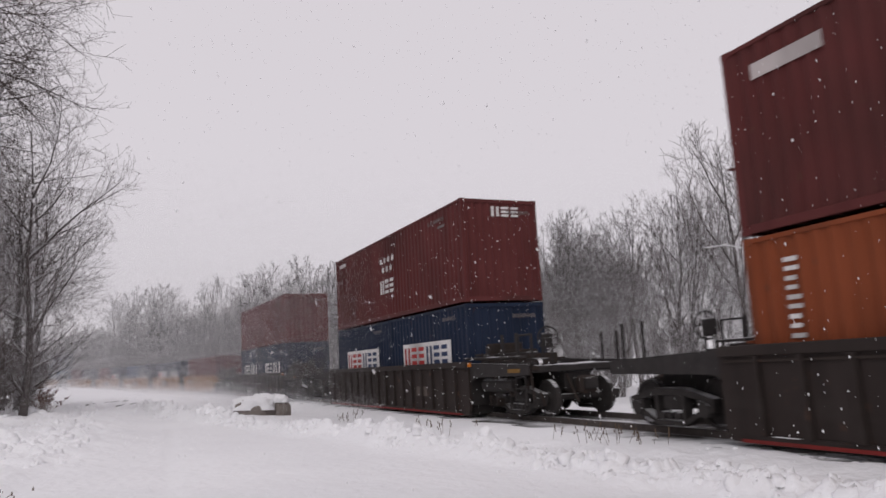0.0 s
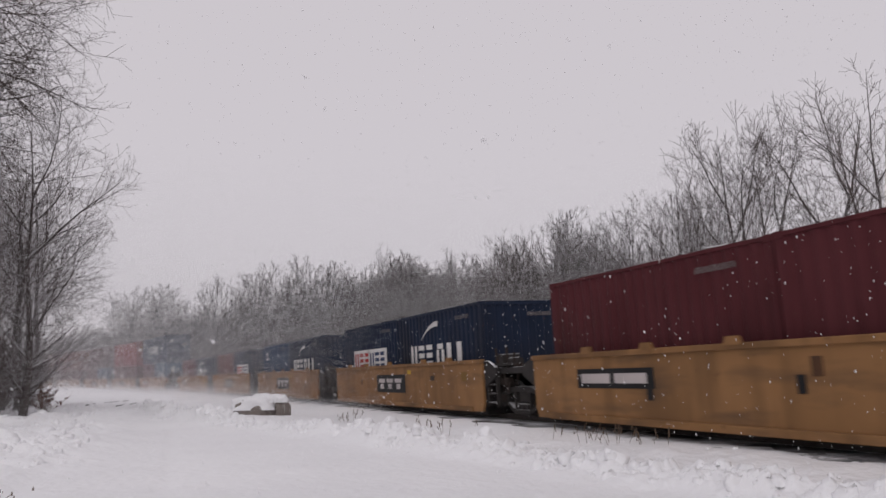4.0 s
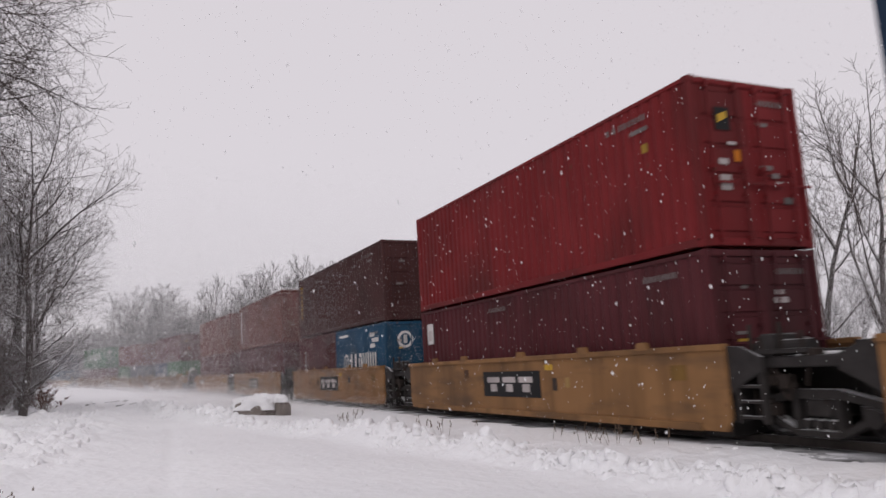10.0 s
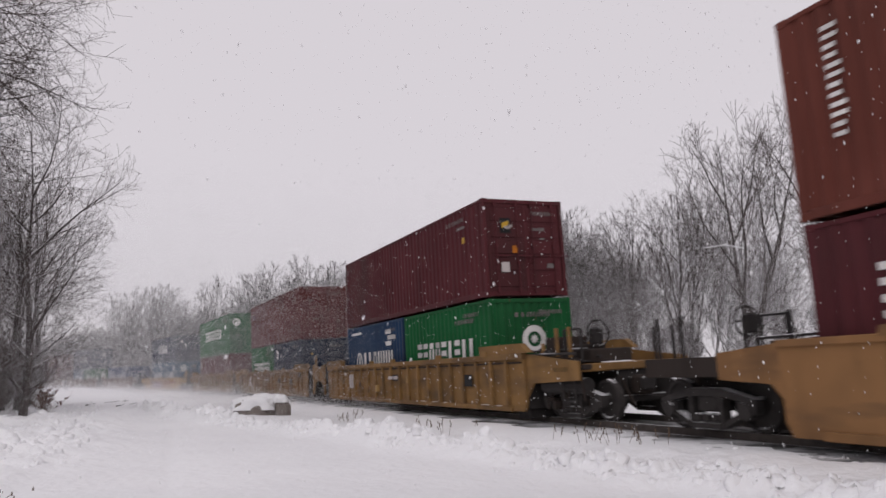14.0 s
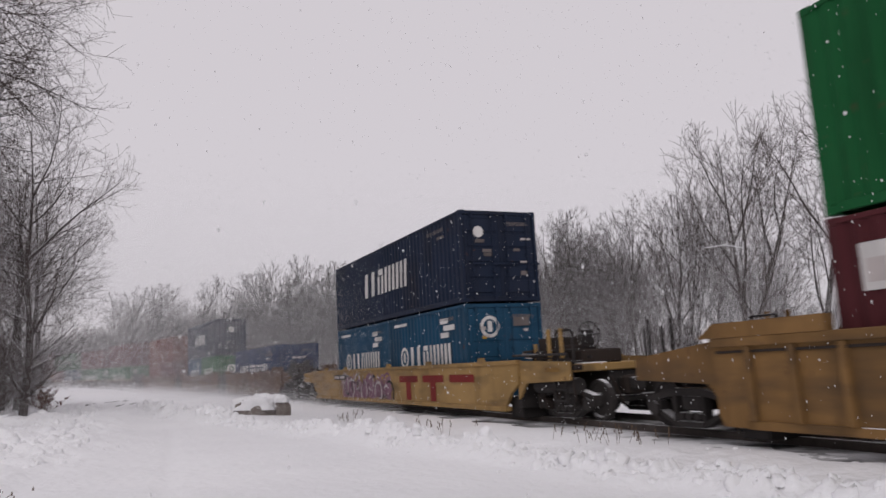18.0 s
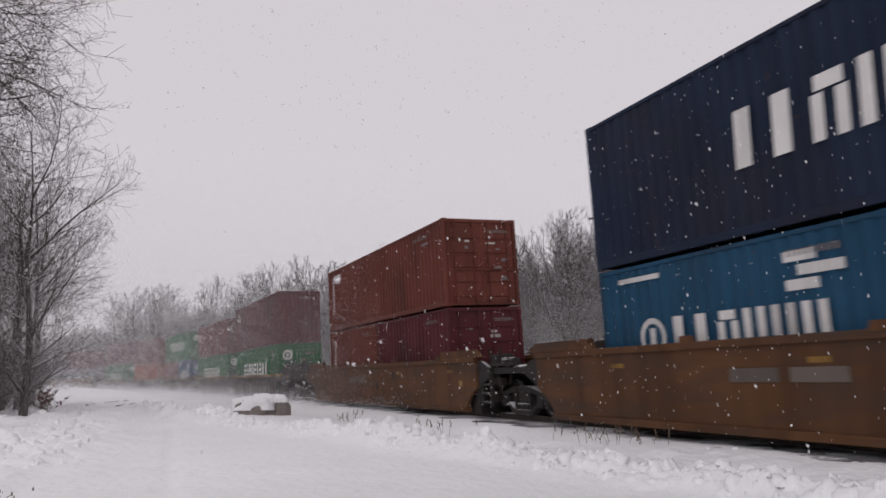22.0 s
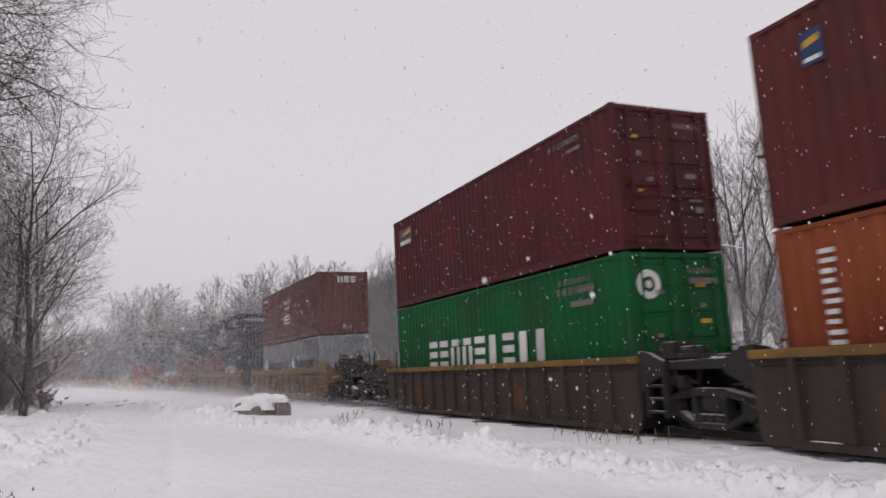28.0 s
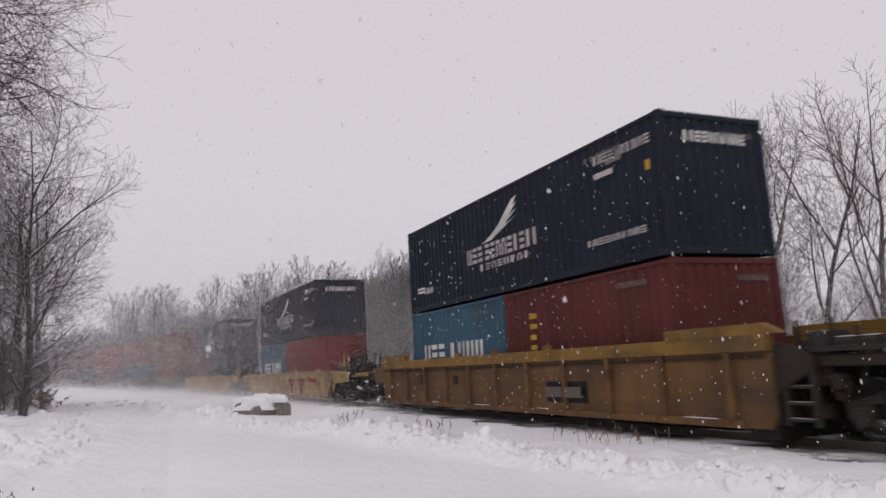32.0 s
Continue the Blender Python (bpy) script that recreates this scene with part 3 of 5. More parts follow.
        g.blocks(M_WHITE, 4.9, 0.95, 5.3, 0.62, 9)
        for i in range(4):
            g.bar(M_FAINT, 9.4 + 0.5 * i, 2.0, 0.32, 0.16)
            g.bar(M_FAINT, 9.7 + 0.4 * i, 1.75, 0.25, 0.12)
        for i in range(3):
            g.bar(M_GREYMARK, 0.9 + 0.3 * i, 1.75, 0.2, 0.14, True)
    elif style == "grey_star":
        g.bar(M_SKYMARK, 0.58, 1.12, 0.80, 0.66)
        g.star(M_WHITE, 0.98, 1.43, 0.29, 7, 0.45, depth=0.004)
        g.blocks(M_PLATE, 1.72, 1.16, 3.45, 0.42, 6)
        g.bar(M_FAINT, 4.5, 2.0, 0.5, 0.2)
    elif style == "logistics":
        g.wing(M_WHITE, 5.2, 1.38, 1.9, 0.86)
        g.blocks(M_GREYMARK, 4.3, 0.93, 0.95, 0.40, 3)
        g.blocks(M_GREYMARK, 5.35, 0.93, 2.65, 0.40, 9)
        g.blocks(M_GREYMARK, 5.0, 0.68, 2.6, 0.17, 8)
        g.bar(M_WHITE, 0.62, 0.66, 0.6, 0.06)
        g.bar(M_WHITE, 0.66, 0.56, 0.5, 0.06)
        g.blocks(M_WHITE, 1.15, 0.50, 0.75, 0.17, 4)
        g.blocks(M_GREYMARK, 10.2, high - 0.52, 1.75, 0.18, 10)
        g.bar(M_GREYMARK, 10.2, high - 0.80, 0.6, 0.11)
        g.blocks(M_GREYMARK, 9.8, 0.50, 1.85, 0.13, 10)
        g.blocks(M_WHITE, 0.5, high - 0.55, 1.5, 0.20, 10, 0, True)
        g.bar(M_YELMARK, L - 0.45, high - 1.0, 0.12, 0.18)
    elif style == "line_word":
        g.blocks(M_WHITE, 0.95, 0.98, 1.6, 0.60, 3)
        g.blocks(M_WHITE, 2.8, 0.98, 2.15, 0.60, 4)
    elif style == "yellow_two":
        g.column(M_YELMARK, 1.15, 2.15, 0.32, 0.95, 2)
    elif style == "emblems":
        g.bar(M_PLATE, 0.48, high - 0.92, 0.32, 0.40, True)
        g.put("painted_bar", M_YELMARK, [[(0.53, high - 0.80), (0.74, high - 0.70), (0.74, high - 0.58), (0.53, high - 0.66)]], True).location.x = 0.004
        g.bar(M_GREYMARK, 0.46, high - 1.95, 0.24, 0.26, True)
        g.bar(M_ORANGE, 0.82, high - 1.45, 0.16, 0.2, True)
        g.bar(M_YELMARK, L - 1.3, high - 1.0, 0.16, 0.16)
    small_print(g, high, doors, color)


COLOUR_WORDS = {"maroon": "maroon", "darkred": "dark red", "red": "bright red", "brownred": "brownish red", "brown": "dark brown", "orange": "orange-red", "navy": "navy blue", "steelblue": "steel-blue", "inkblue": "ink-blue", "blue": "blue", "hblue": "light blue", "royal": "royal blue", "cblue": "faded blue", "green": "green", "grey": "pale grey"}


def load(front, stack, length, high, color, style, doors, z):
    size = "forty-foot" if length > 8 else "twenty-foot"
    where = "stacked on top of another container" if stack else "standing in a well car"
    ob = container(length, high, color, doors, f"{COLOUR_WORDS[color]} corrugated steel {size} container {where}")
    dress(Sign(ob, length), style, high, doors, color)
    on_train(ob, front, length, z)


# ---- well cars ----
def truck_meshes():
    out = {}
    side = Shape()
    side.prism([(-1.08, 0.58), (-0.80, 0.62), (-0.38, 0.70), (0.38, 0.70), (0.80, 0.62), (1.08, 0.58), (1.08, 0.66), (0.75, 0.74), (0.35, 0.83), (-0.35, 0.83), (-0.75, 0.74), (-1.08, 0.66)], -0.09, 0.09)
    side.prism([(-0.36, 0.19), (0.36, 0.19), (0.36, 0.28), (-0.36, 0.28)], -0.11, 0.11)
    for k in (-1, 1):
        leg = [(0.36 * k, 0.19), (0.80 * k, 0.40), (0.80 * k, 0.50), (0.36 * k, 0.28)]
        col = [(0.30 * k, 0.28), (0.38 * k, 0.28), (0.38 * k, 0.70), (0.30 * k, 0.70)]
        jaw = [(0.70 * k, 0.40), (1.06 * k, 0.44), (1.08 * k, 0.60), (0.70 * k, 0.62)]
        for poly in (leg, col, jaw):
            side.prism(poly if k > 0 else poly[::-1], -0.09, 0.09)
    for x in (-0.87, 0.87):
        side.wheel(x, -0.12, 0.47, [(0.0, 0.13), (0.14, 0.13)], 10)
    for x in (-0.2, 0.0, 0.2):
        side.wheel(x, 0, 0.36, [(-0.11, 0.07), (0.11, 0.07)], 8)
    out["side_frame"] = side.mesh("side_frame", M_WHEEL)
    ws = Shape()
    for y in (-0.75, 0.75):
        k = -1 if y < 0 else 1
        ws.wheel(0, y, 0.55, [(-0.065 * k, 0.44), (-0.05 * k, 0.42), (0.05 * k, 0.415), (0.06 * k, 0.36), (0.02 * k, 0.33), (0.02 * k, 0.15), (0.06 * k, 0.12)], 20)
    ws.rod((0, -1.0, 0.55), (0, 1.0, 0.55), 0.075, 8)
    out["wheelset"] = ws.mesh("wheelset", M_WHEEL)
    out["truck"] = Shape().box(-0.22, 0.22, -1.05, 1.05, 0.45, 0.72, 0.03).box(-0.3, 0.3, -0.3, 0.3, 0.7, 0.86, 0.03).mesh("truck", M_WHEEL)
    return out


def truck(parent, x):
    ms = once("truck", truck_meshes)
    t = part("truck", ms["truck"], M_WHEEL, parent, "dirty black cast-steel truck", pose(x, 0, 0))
    for y in (-1.0, 1.0):
        part("side_frame", ms["side_frame"], M_WHEEL, t, m=pose(0, y, 0))
    for d in (-0.87, 0.87):
        part("wheelset", ms["wheelset"], M_WHEEL, t, m=pose(d, 0, 0))


# look: paint, bottom, top, half length of the side, ribs, height of the top chord, chord paint, raised end, foot paint
LOOKS = {
    "dark": (M_DARKWELL, 0.10, 1.48, 6.55, 16, 0.16, M_DARKWELL, 0.0),
    "smooth": (M_YELLOW, 0.22, 1.52, 6.50, 0, 0.10, M_YELLOW, 0.0),
    "single": (M_BRIGHTYEL, 0.28, 1.45, 9.2, 0, 0.10, M_BRIGHTYEL, 0.0),
    "ribbed": (M_RIBYEL, 0.30, 1.60, 8.15, 20, 0.14, M_RIBYEL, 0.22),
    "brown": (M_BROWN, 0.20, 1.58, 8.25, 0, 0.12, M_BROWN, 0.20),
    "sill": (M_DIRTBLACK, 0.10, 1.40, 6.50, 16, 0.13, M_SILL, 0.0),
    "ribsill": (M_BROWNYEL, 0.30, 1.62, 8.15, 11, 0.24, M_SILL, 0.16),
}
CAR_WORDS = {"dark": "black steel well car with ribbed sides and rust", "smooth": "yellow well car with smooth steel sides", "single": "yellow well car with graffiti on its smooth side", "ribbed": "dull yellow well car with ribbed sides", "brown": "rust-brown well car with smooth dirty sides", "sill": "dirty black well car with a yellow top sill", "ribsill": "dirt-brown ribbed well car with a yellow sill"}


def brake_rigging(reach):
    """Pipes, levers, valves and hoses between two wells."""
    rnd, sh = random.Random(12), Shape()
    for k in range(9):
        x, y = rnd.uniform(0.05, reach), rnd.uniform(-1.46, -1.0)
        z = rnd.uniform(0.4, 1.2)
        sh.rod((x, y, z), (x + rnd.uniform(-0.25, 0.25), y + rnd.uniform(-0.1, 0.1), z + rnd.uniform(0.2, 0.6)), rnd.uniform(0.018, 0.04), 6)
    for k in range(7):
        x, y, z = rnd.uniform(0.1, reach), rnd.uniform(-1.42, -0.9), rnd.uniform(0.45, 1.35)
        sh.box(x, x + rnd.uniform(0.08, 0.3), y, y + 0.2, z, z + rnd.uniform(0.08, 0.25), 0.02)
    for x in (0.25, 0.8, 1.15):
        sh.rod((x, -1.2, 1.2), (x, -1.2, 1.5 + 0.28 * rnd.random()), 0.03, 6)
    return sh.mesh("brake_rigging", M_GRIME)


def well_car(look_name, front, trucks, platforms, bars):
    """One well with its sides, floor, ends and trucks. trucks: places along x; platforms: how far each end deck reaches beyond the side (front, rear)."""
    mat, z0, z1, half, ribs, ch, chord_mat, lift = LOOKS[look_name]
    top = thing("well_car", CAR_WORDS[look_name], "freight car", "well cars of the train")
    y = 1.47
    ms = once(("side", look_name), lambda: Shape().prism([(-half + 0.75, z0), (half - 0.75, z0), (half - 0.35, z0 + 0.42), (half, z0 + 0.62), (half, z1 - ch), (-half, z1 - ch), (-half, z0 + 0.62), (-half + 0.35, z0 + 0.42)] if half > 8 and look_name not in ("ribbed", "ribsill") else [(-half + 0.1, z0), (half - 0.1, z0), (half, z0 + 0.2), (half, z1 - ch), (-half, z1 - ch), (-half, z0 + 0.2)], -0.035, 0.035).mesh("side_plate", mat))
    cs = once(("chord", look_name), lambda: Shape().box(-half, half, -0.09, 0.07, z1 - ch, z1, 0.012).mesh("top_chord", chord_mat))
    ls = once(("foot", look_name), lambda: Shape().box(-half + 0.6, half - 0.6, -0.08, 0.10, z0 - 0.012, z0 + 0.11, 0.01).mesh("bottom_chord", mat))
    rs = once(("rib", look_name), lambda: Shape().prism([(-0.06, z0 + 0.11), (0.06, z0 + 0.11), (0.045, z1 - ch), (-0.045, z1 - ch)], -0.115, -0.034).mesh("rib", mat))
    for k, turn in ((-1, 0), (1, 180)):
        base = pose(0, k * y, 0, 0, 0, turn)
        part("side_plate", ms, mat, top, m=base)
        part("top_chord", cs, chord_mat, top, m=base)
        part("bottom_chord", ls, mat, top, m=base)
        for i in range(ribs if k < 0 else 0):
            part("rib", rs, mat, top, m=base @ pose(-half + 0.75 + (2 * half - 1.5) * i / (ribs - 1), 0, 0))
        if ribs and k < 0:
            sn = random.Random(int(front * 3))
            # A dark strip along the side, just below the top chord.
            part("dirt_ledge", once(("ledge", look_name), lambda: Shape().box(-half + 0.1, half - 0.1, -0.075, -0.034, z1 - ch - 0.09, z1 - ch - 0.05, 0.004).mesh("dirt_ledge", M_GRIME)), M_GRIME, top, m=base)
            bay = (2 * half - 1.5) / (ribs - 1)
            for i in range(ribs - 1):
                if sn.random() < 0.25:
                    x = -half + 0.75 + bay * (i + sn.uniform(0.1, 0.3))
                    part("snow_line", Shape().box(x, x + bay * sn.uniform(0.25, 0.6), -y - 0.075, -y - 0.036, z0 + 0.098, z0 + 0.112, 0.004), M_SNOW, top)
        if lift:
            for e in (-1, 1):
                raised = once(("raised", look_name), lambda: Shape().prism([(-1.3, z1 + 0.002), (1.05, z1 + 0.002), (1.05, z1 + lift), (-0.95, z1 + lift)], -0.09, 0.07).mesh("raised_end", chord_mat))
                part("raised_end", raised, chord_mat, top, m=pose(0, k * y, 0) @ pose(e * (half - 1.05), 0, 0, 0, 0, 0 if e < 0 else 180))
    beam = once("beam", lambda: Shape().box(-0.15, 0.15, -1.42, 1.42, 0.25, 0.43, 0.02).mesh("cross_beam", M_BLACK))
    for i in range(7):
        part("cross_beam", beam, M_BLACK, top, m=pose(-5.7 + 1.9 * i, 0, 0))
    for e, reach in ((1, platforms[0]), (-1, platforms[1])):
        free = reach > 1.9
        own = mat if free and look_name in ("ribbed", "single") else M_GRIME if look_name == "ribsill" else M_BLACK
        deck = Shape().box(half - 0.25, half + reach, -1.30, 1.30, 1.14, 1.30, 0.02)
        dk = part("end_platform", deck, own, top, m=pose(0, 0, 0, 0, 0, 0 if e > 0 else 180))
        part("draft_sill", Shape().box(half - 0.2, half + reach * 0.95, -0.38, 0.38, 0.70, 1.14, 0.02), M_BLACK, dk)
        # End wall, plus a lower black box added to darken the bright gap.
        part("bulkhead", Shape().box(half - 0.22, half - 0.04, -1.40, 1.40, 0.35, 1.36, 0.02).box(half - 0.75, half - 0.2, -1.30, 1.30, 0.12, 0.62, 0.02), M_BLACK, dk)
        for sy in (-1, 1):
            y0, y1 = (-1.44, -1.38) if sy < 0 else (1.38, 1.44)
            if free and look_name in ("smooth", "brown", "ribsill"):
                gus = Shape().prism([(half - 0.1, 0.55), (half + 0.25, 0.92), (half + 1.25, 0.98), (half + 1.25, 1.38), (half - 0.1, z1 - 0.02)], y0, y1)
                part("end_beam", Shape().box(half + 1.25, half + reach, min(y0, y1) + 0.01, max(y0, y1) - 0.01, 1.02, 1.33, 0.01), M_GRIME, dk)
            elif free and own is M_BLACK:
                gus = Shape().prism([(half - 0.1, 0.90), (half + 0.25, 1.06), (half + reach, 1.10), (half + reach, 1.34), (half - 0.1, 1.44)], y0, y1)
            elif free:
                gus = Shape().prism([(half - 0.1, 0.55), (half + 0.25, 0.92), (half + reach, 0.98), (half + reach, 1.36), (half - 0.1, z1 - 0.02)], y0, y1)
            else:
                gus = Shape().prism([(half - 0.02, 0.75), (half + 0.28, 0.95), (half + 0.62, 1.10), (half + 0.62, 1.30), (half + 0.25, 1.46), (half - 0.02, 1.48)], y0, y1)
            part("end_gusset", gus, mat if free and look_name in ("smooth", "brown", "ribsill") else own, dk)
        part("brake_cylinder", Shape().rod((half + 0.3, -1.1, 1.42), (half + min(reach, 1.5) - 0.1, -1.1, 1.42), 0.11, 10), M_BLACK, dk)
        part("hose", Shape().box(half + 0.2, half + reach, -1.36, -1.26, 1.34, 1.40).box(half + 0.5, half + 0.75, -1.3, -0.8, 1.3, 1.62, 0.02), M_BLACK, dk)
        sn = random.Random(int(front) + e)
        for q in range(3):
            sx, sy = half + reach * (0.15 + 0.3 * q), sn.uniform(-1.1, 0.5)
            part("snow_patch", Shape().box(sx, sx + sn.uniform(0.2, 0.5), sy, sy + sn.uniform(0.3, 0.8), 1.295, 1.325, 0.012), M_SNOW, dk)
        if reach > 1.9:
            # hand brake, posts and coupler at a free end
            x = half + reach
            part("coupler", Shape().box(x - 0.3, x + 0.42, -0.16, 0.16, 0.72, 0.98, 0.03), M_BLACK, dk)
            for px, py in ((x - 0.15, -1.2), (x - 0.75, -1.2), (x - 0.15, 1.2), (x - 0.75, 1.2)):
                part("handrail_post", Shape().rod((px, py, 1.28), (px, py, 2.02), 0.03), M_BLACK, dk)
            for k, (a, b) in enumerate(((0.35, 0.75), (0.80, 1.15), (1.15, 1.75))):
                if half + b < x - 0.1:
                    z = (1.78, 1.60, 1.48)[k] + (0.12 if e > 0 else -0.06)
                    part("equipment_box", Shape().box(half + a, half + b, -1.12 + 0.1 * k, -0.25 + 0.2 * k, 1.30, z, 0.03), M_GRIME, dk)
            part("air_reservoir", Shape().rod((half + 0.35, -1.15, 0.86), (half + min(reach, 1.9), -1.15, 0.86), 0.17, 12), M_BLACK, dk)
            pipes = Shape().rod((half + 0.1, -1.33, 1.52), (x - 0.1, -1.33, 1.40), 0.022, 6).rod((x - 0.1, -1.33, 1.42), (x - 0.02, -1.30, 0.55), 0.025, 6)
            part("brake_pipe", pipes, M_GRIME, dk)
            part("air_hose", Shape().rod((x - 0.2, -0.3, 1.1), (x + 0.3, -0.35, 0.45), 0.035, 6), M_GRIME, dk)
            if look_name == "sill":
                part("chord_end", Shape().box(half + 0.002, half + 1.35, -1.50, -1.446, 1.27, 1.40, 0.01), M_SILL, dk, "worn yellow chord end")
                part("hanger", Shape().box(half + 0.75, half + 1.05, -1.49, -1.447, 1.02, 1.27, 0.01), M_BROWNYEL, dk)
            part("coupler_pocket", Shape().box(x - 0.9, x - 0.2, -0.30, 0.30, 0.62, 1.06, 0.04).box(x + 0.05, x + 0.3, -0.24, 0.24, 0.62, 1.02, 0.05), M_GRIME, dk)
            for f in (0.22, 0.5, 0.74):
                part("stub_post", Shape().box(half + reach * f - 0.035, half + reach * f + 0.035, -1.27, -1.20, 1.28, 1.78 + 0.3 * (f > 0.4), 0.008), own, dk)
            for q, (z, yy) in enumerate(((1.52, -1.36), (1.60, -1.05), (1.44, -0.75))):
                part("train_pipe", Shape().rod((half - 0.4, yy, z + 0.03), (x - 0.15, yy, z), 0.03, 6), M_WHEEL, dk)
            part("walkway", Shape().box(half + 0.1, x - 0.1, -1.36, -1.02, 1.335, 1.375, 0.008), M_BLACK, dk)
            part("reflector", Shape().box(x - 0.9, x - 0.35, -1.452, -1.446, 1.16, 1.25), M_SILL, dk)
            part("brake_rigging", once(("rigging", round(reach, 1)), lambda: brake_rigging(reach)), M_GRIME, dk, m=pose(half, 0, -0.1))["kind"] = "stuff"
            part("brake_beam", Shape().rod((half + 0.4, -1.0, 0.36), (x - 0.3, -1.0, 0.40), 0.05, 6).box(half + 0.9, half + 1.15, -1.1, -0.6, 0.30, 0.62, 0.03), M_WHEEL, dk)
            part("platform_rail", Shape().rod((x - 0.15, -1.2, 2.02), (x - 0.75, -1.2, 2.02), 0.025, 6), M_BLACK, dk)
            lad = Shape()
            for i in range(4):
                lad.rod((x - 0.7, -1.36, 0.55 + 0.25 * i), (x - 0.25, -1.36, 0.55 + 0.25 * i), 0.018)
            for xx in (x - 0.7, x - 0.25):
                lad.rod((xx, -1.36, 0.4), (xx, -1.36, 1.45), 0.02)
            part("ladder", lad, M_BLACK, dk)
            if e > 0 or look_name in ("dark", "smooth"):
                bw = Shape()
                for i in range(16):
                    a, b = 0.3927 * i, 0.3927 * (i + 1)
                    bw.rod((x - 0.45, 0.28 * math.cos(a) - 0.55, 1.92 + 0.28 * math.sin(a)), (x - 0.45, 0.28 * math.cos(b) - 0.55, 1.92 + 0.28 * math.sin(b)), 0.02, 5)
                for i in range(4):
                    a = 1.5708 * i
                    bw.rod((x - 0.45, -0.55, 1.92), (x - 0.45, 0.28 * math.cos(a) - 0.55, 1.92 + 0.28 * math.sin(a)), 0.015, 5)
                bw.box(x - 0.58, x - 0.46, -0.70, -0.40, 1.70, 2.05, 0.03)
                for py in (-0.68, -0.42):
                    bw.rod((x - 0.52, py, 1.28), (x - 0.52, py, 1.72), 0.03)
                part("brake_wheel", bw, M_BLACK, dk)
        else:
            steps = Shape()
            for i in range(4):
                steps.box(half + 0.12, half + 0.55, -1.42, -1.32, 0.42 + 0.22 * i, 0.46 + 0.22 * i)
            steps.box(half + 0.08, half + 0.13, -1.42, -1.32, 0.35, 1.3)
            steps.box(half + 0.54, half + 0.59, -1.42, -1.32, 0.35, 1.3)
            part("ladder", steps, M_WHEEL, dk)
            if look_name == "ribbed":
                part("ladder_panel", Shape().box(half + 0.02, half + 0.78, -1.33, -1.29, 0.40, 1.56, 0.01), M_BLACK, dk)
                arch = [(half + 0.80, 0.42), (half + 0.92, 0.42), (half + 1.02, 0.72), (half + 1.22, 0.95), (half + reach, 1.02), (half + reach, 1.58), (half + 0.80, 1.74)]
                for y0 in (-1.46, 1.40):
                    part("wheel_arch", Shape().prism(arch, y0, y0 + 0.06), mat, dk)
                part("guide_post", Shape().box(half + 1.1, half + 1.2, -1.42, -1.34, 1.55, 2.15, 0.01), mat, dk)
            if e < 0:
                part("valve_stand", Shape().box(half + 0.45, half + 0.62, -1.05, -0.75, 1.30, 1.95, 0.03).box(half + 0.30, half + 0.80, -1.15, -0.55, 1.62, 1.80, 0.04).rod((half + 0.9, -1.1, 1.3), (half + 0.9, -1.1, 1.85), 0.03, 6).rod((half + 0.3, -1.2, 1.5), (half + 1.2, -1.2, 1.56), 0.035, 6), M_GRIME, dk)
            rig = once("rigging", lambda: brake_rigging(1.35))
            part("brake_rigging", rig, M_GRIME, dk, m=pose(half, 0, 0))["kind"] = "stuff"
    if look_name in ("smooth", "single", "brown", "ribsill", "ribbed"):
        fx = random.Random(int(front * 7))
        for i in range(5):
            x = -half + 0.9 + (2 * half - 1.8) * (i + fx.uniform(0.2, 0.8)) / 5
            part("container_guide", Shape().prism([(x - 0.17, z1 - 0.03), (x + 0.17, z1 - 0.03), (x + 0.11, z1 + 0.10), (x - 0.11, z1 + 0.10)], -y - 0.10, -y - 0.02), chord_mat, top)
        for i in range(3):
            x, z = fx.uniform(-half + 1, half - 1), z0 + fx.uniform(0.3, 0.9)
            part("placard", Shape().box(x, x + fx.uniform(0.12, 0.3), -y - (0.125 if ribs else 0.042), -y - 0.034, z, z + fx.uniform(0.14, 0.26)), fx.choice((M_PLATE, M_DIRTBLACK, M_BRIGHTYEL, M_BROWN)), top)
    for x in trucks:
        truck(top, x)
    # panels and stencils on the camera's side
    for name, mt, x, z, w, h in bars:
        off = -y - 0.115 if ribs and w < 0.7 else -y - 0.082 if w > 9 else -y - 0.041
        off -= 0.004 if name in ("painted_block", "painted_bar") else 0.0
        part(name, Shape().box(x, x + w, off - 0.004, off, z, z + h), mt, top)
    return on_train(top, front, L40)


def logo_plate(x, z, w, h):
    """A black plate with three plain pale blocks."""
    out = [("logo_plate", M_PLATE, x, z, w, h)]
    c = w * 0.86 / 3
    for i in range(3):
        out.append(("painted_block", M_GREYMARK, x + w * 0.08 + i * c, z + h * 0.56, c * 0.80, h * 0.22))
        out.append(("painted_block", M_GREYMARK, x + w * 0.08 + (i + 0.2) * c, z + h * 0.20, c * 0.42, h * 0.30))
    return out


def number_plate(x, z, w, h, mat):
    return [("number_board", M_PLATE, x, z, w, h)] + [("painted_bar", mat, x + w * (0.06 + 0.46 * i), z + h * 0.25, w * 0.40, h * 0.5) for i in range(2)]


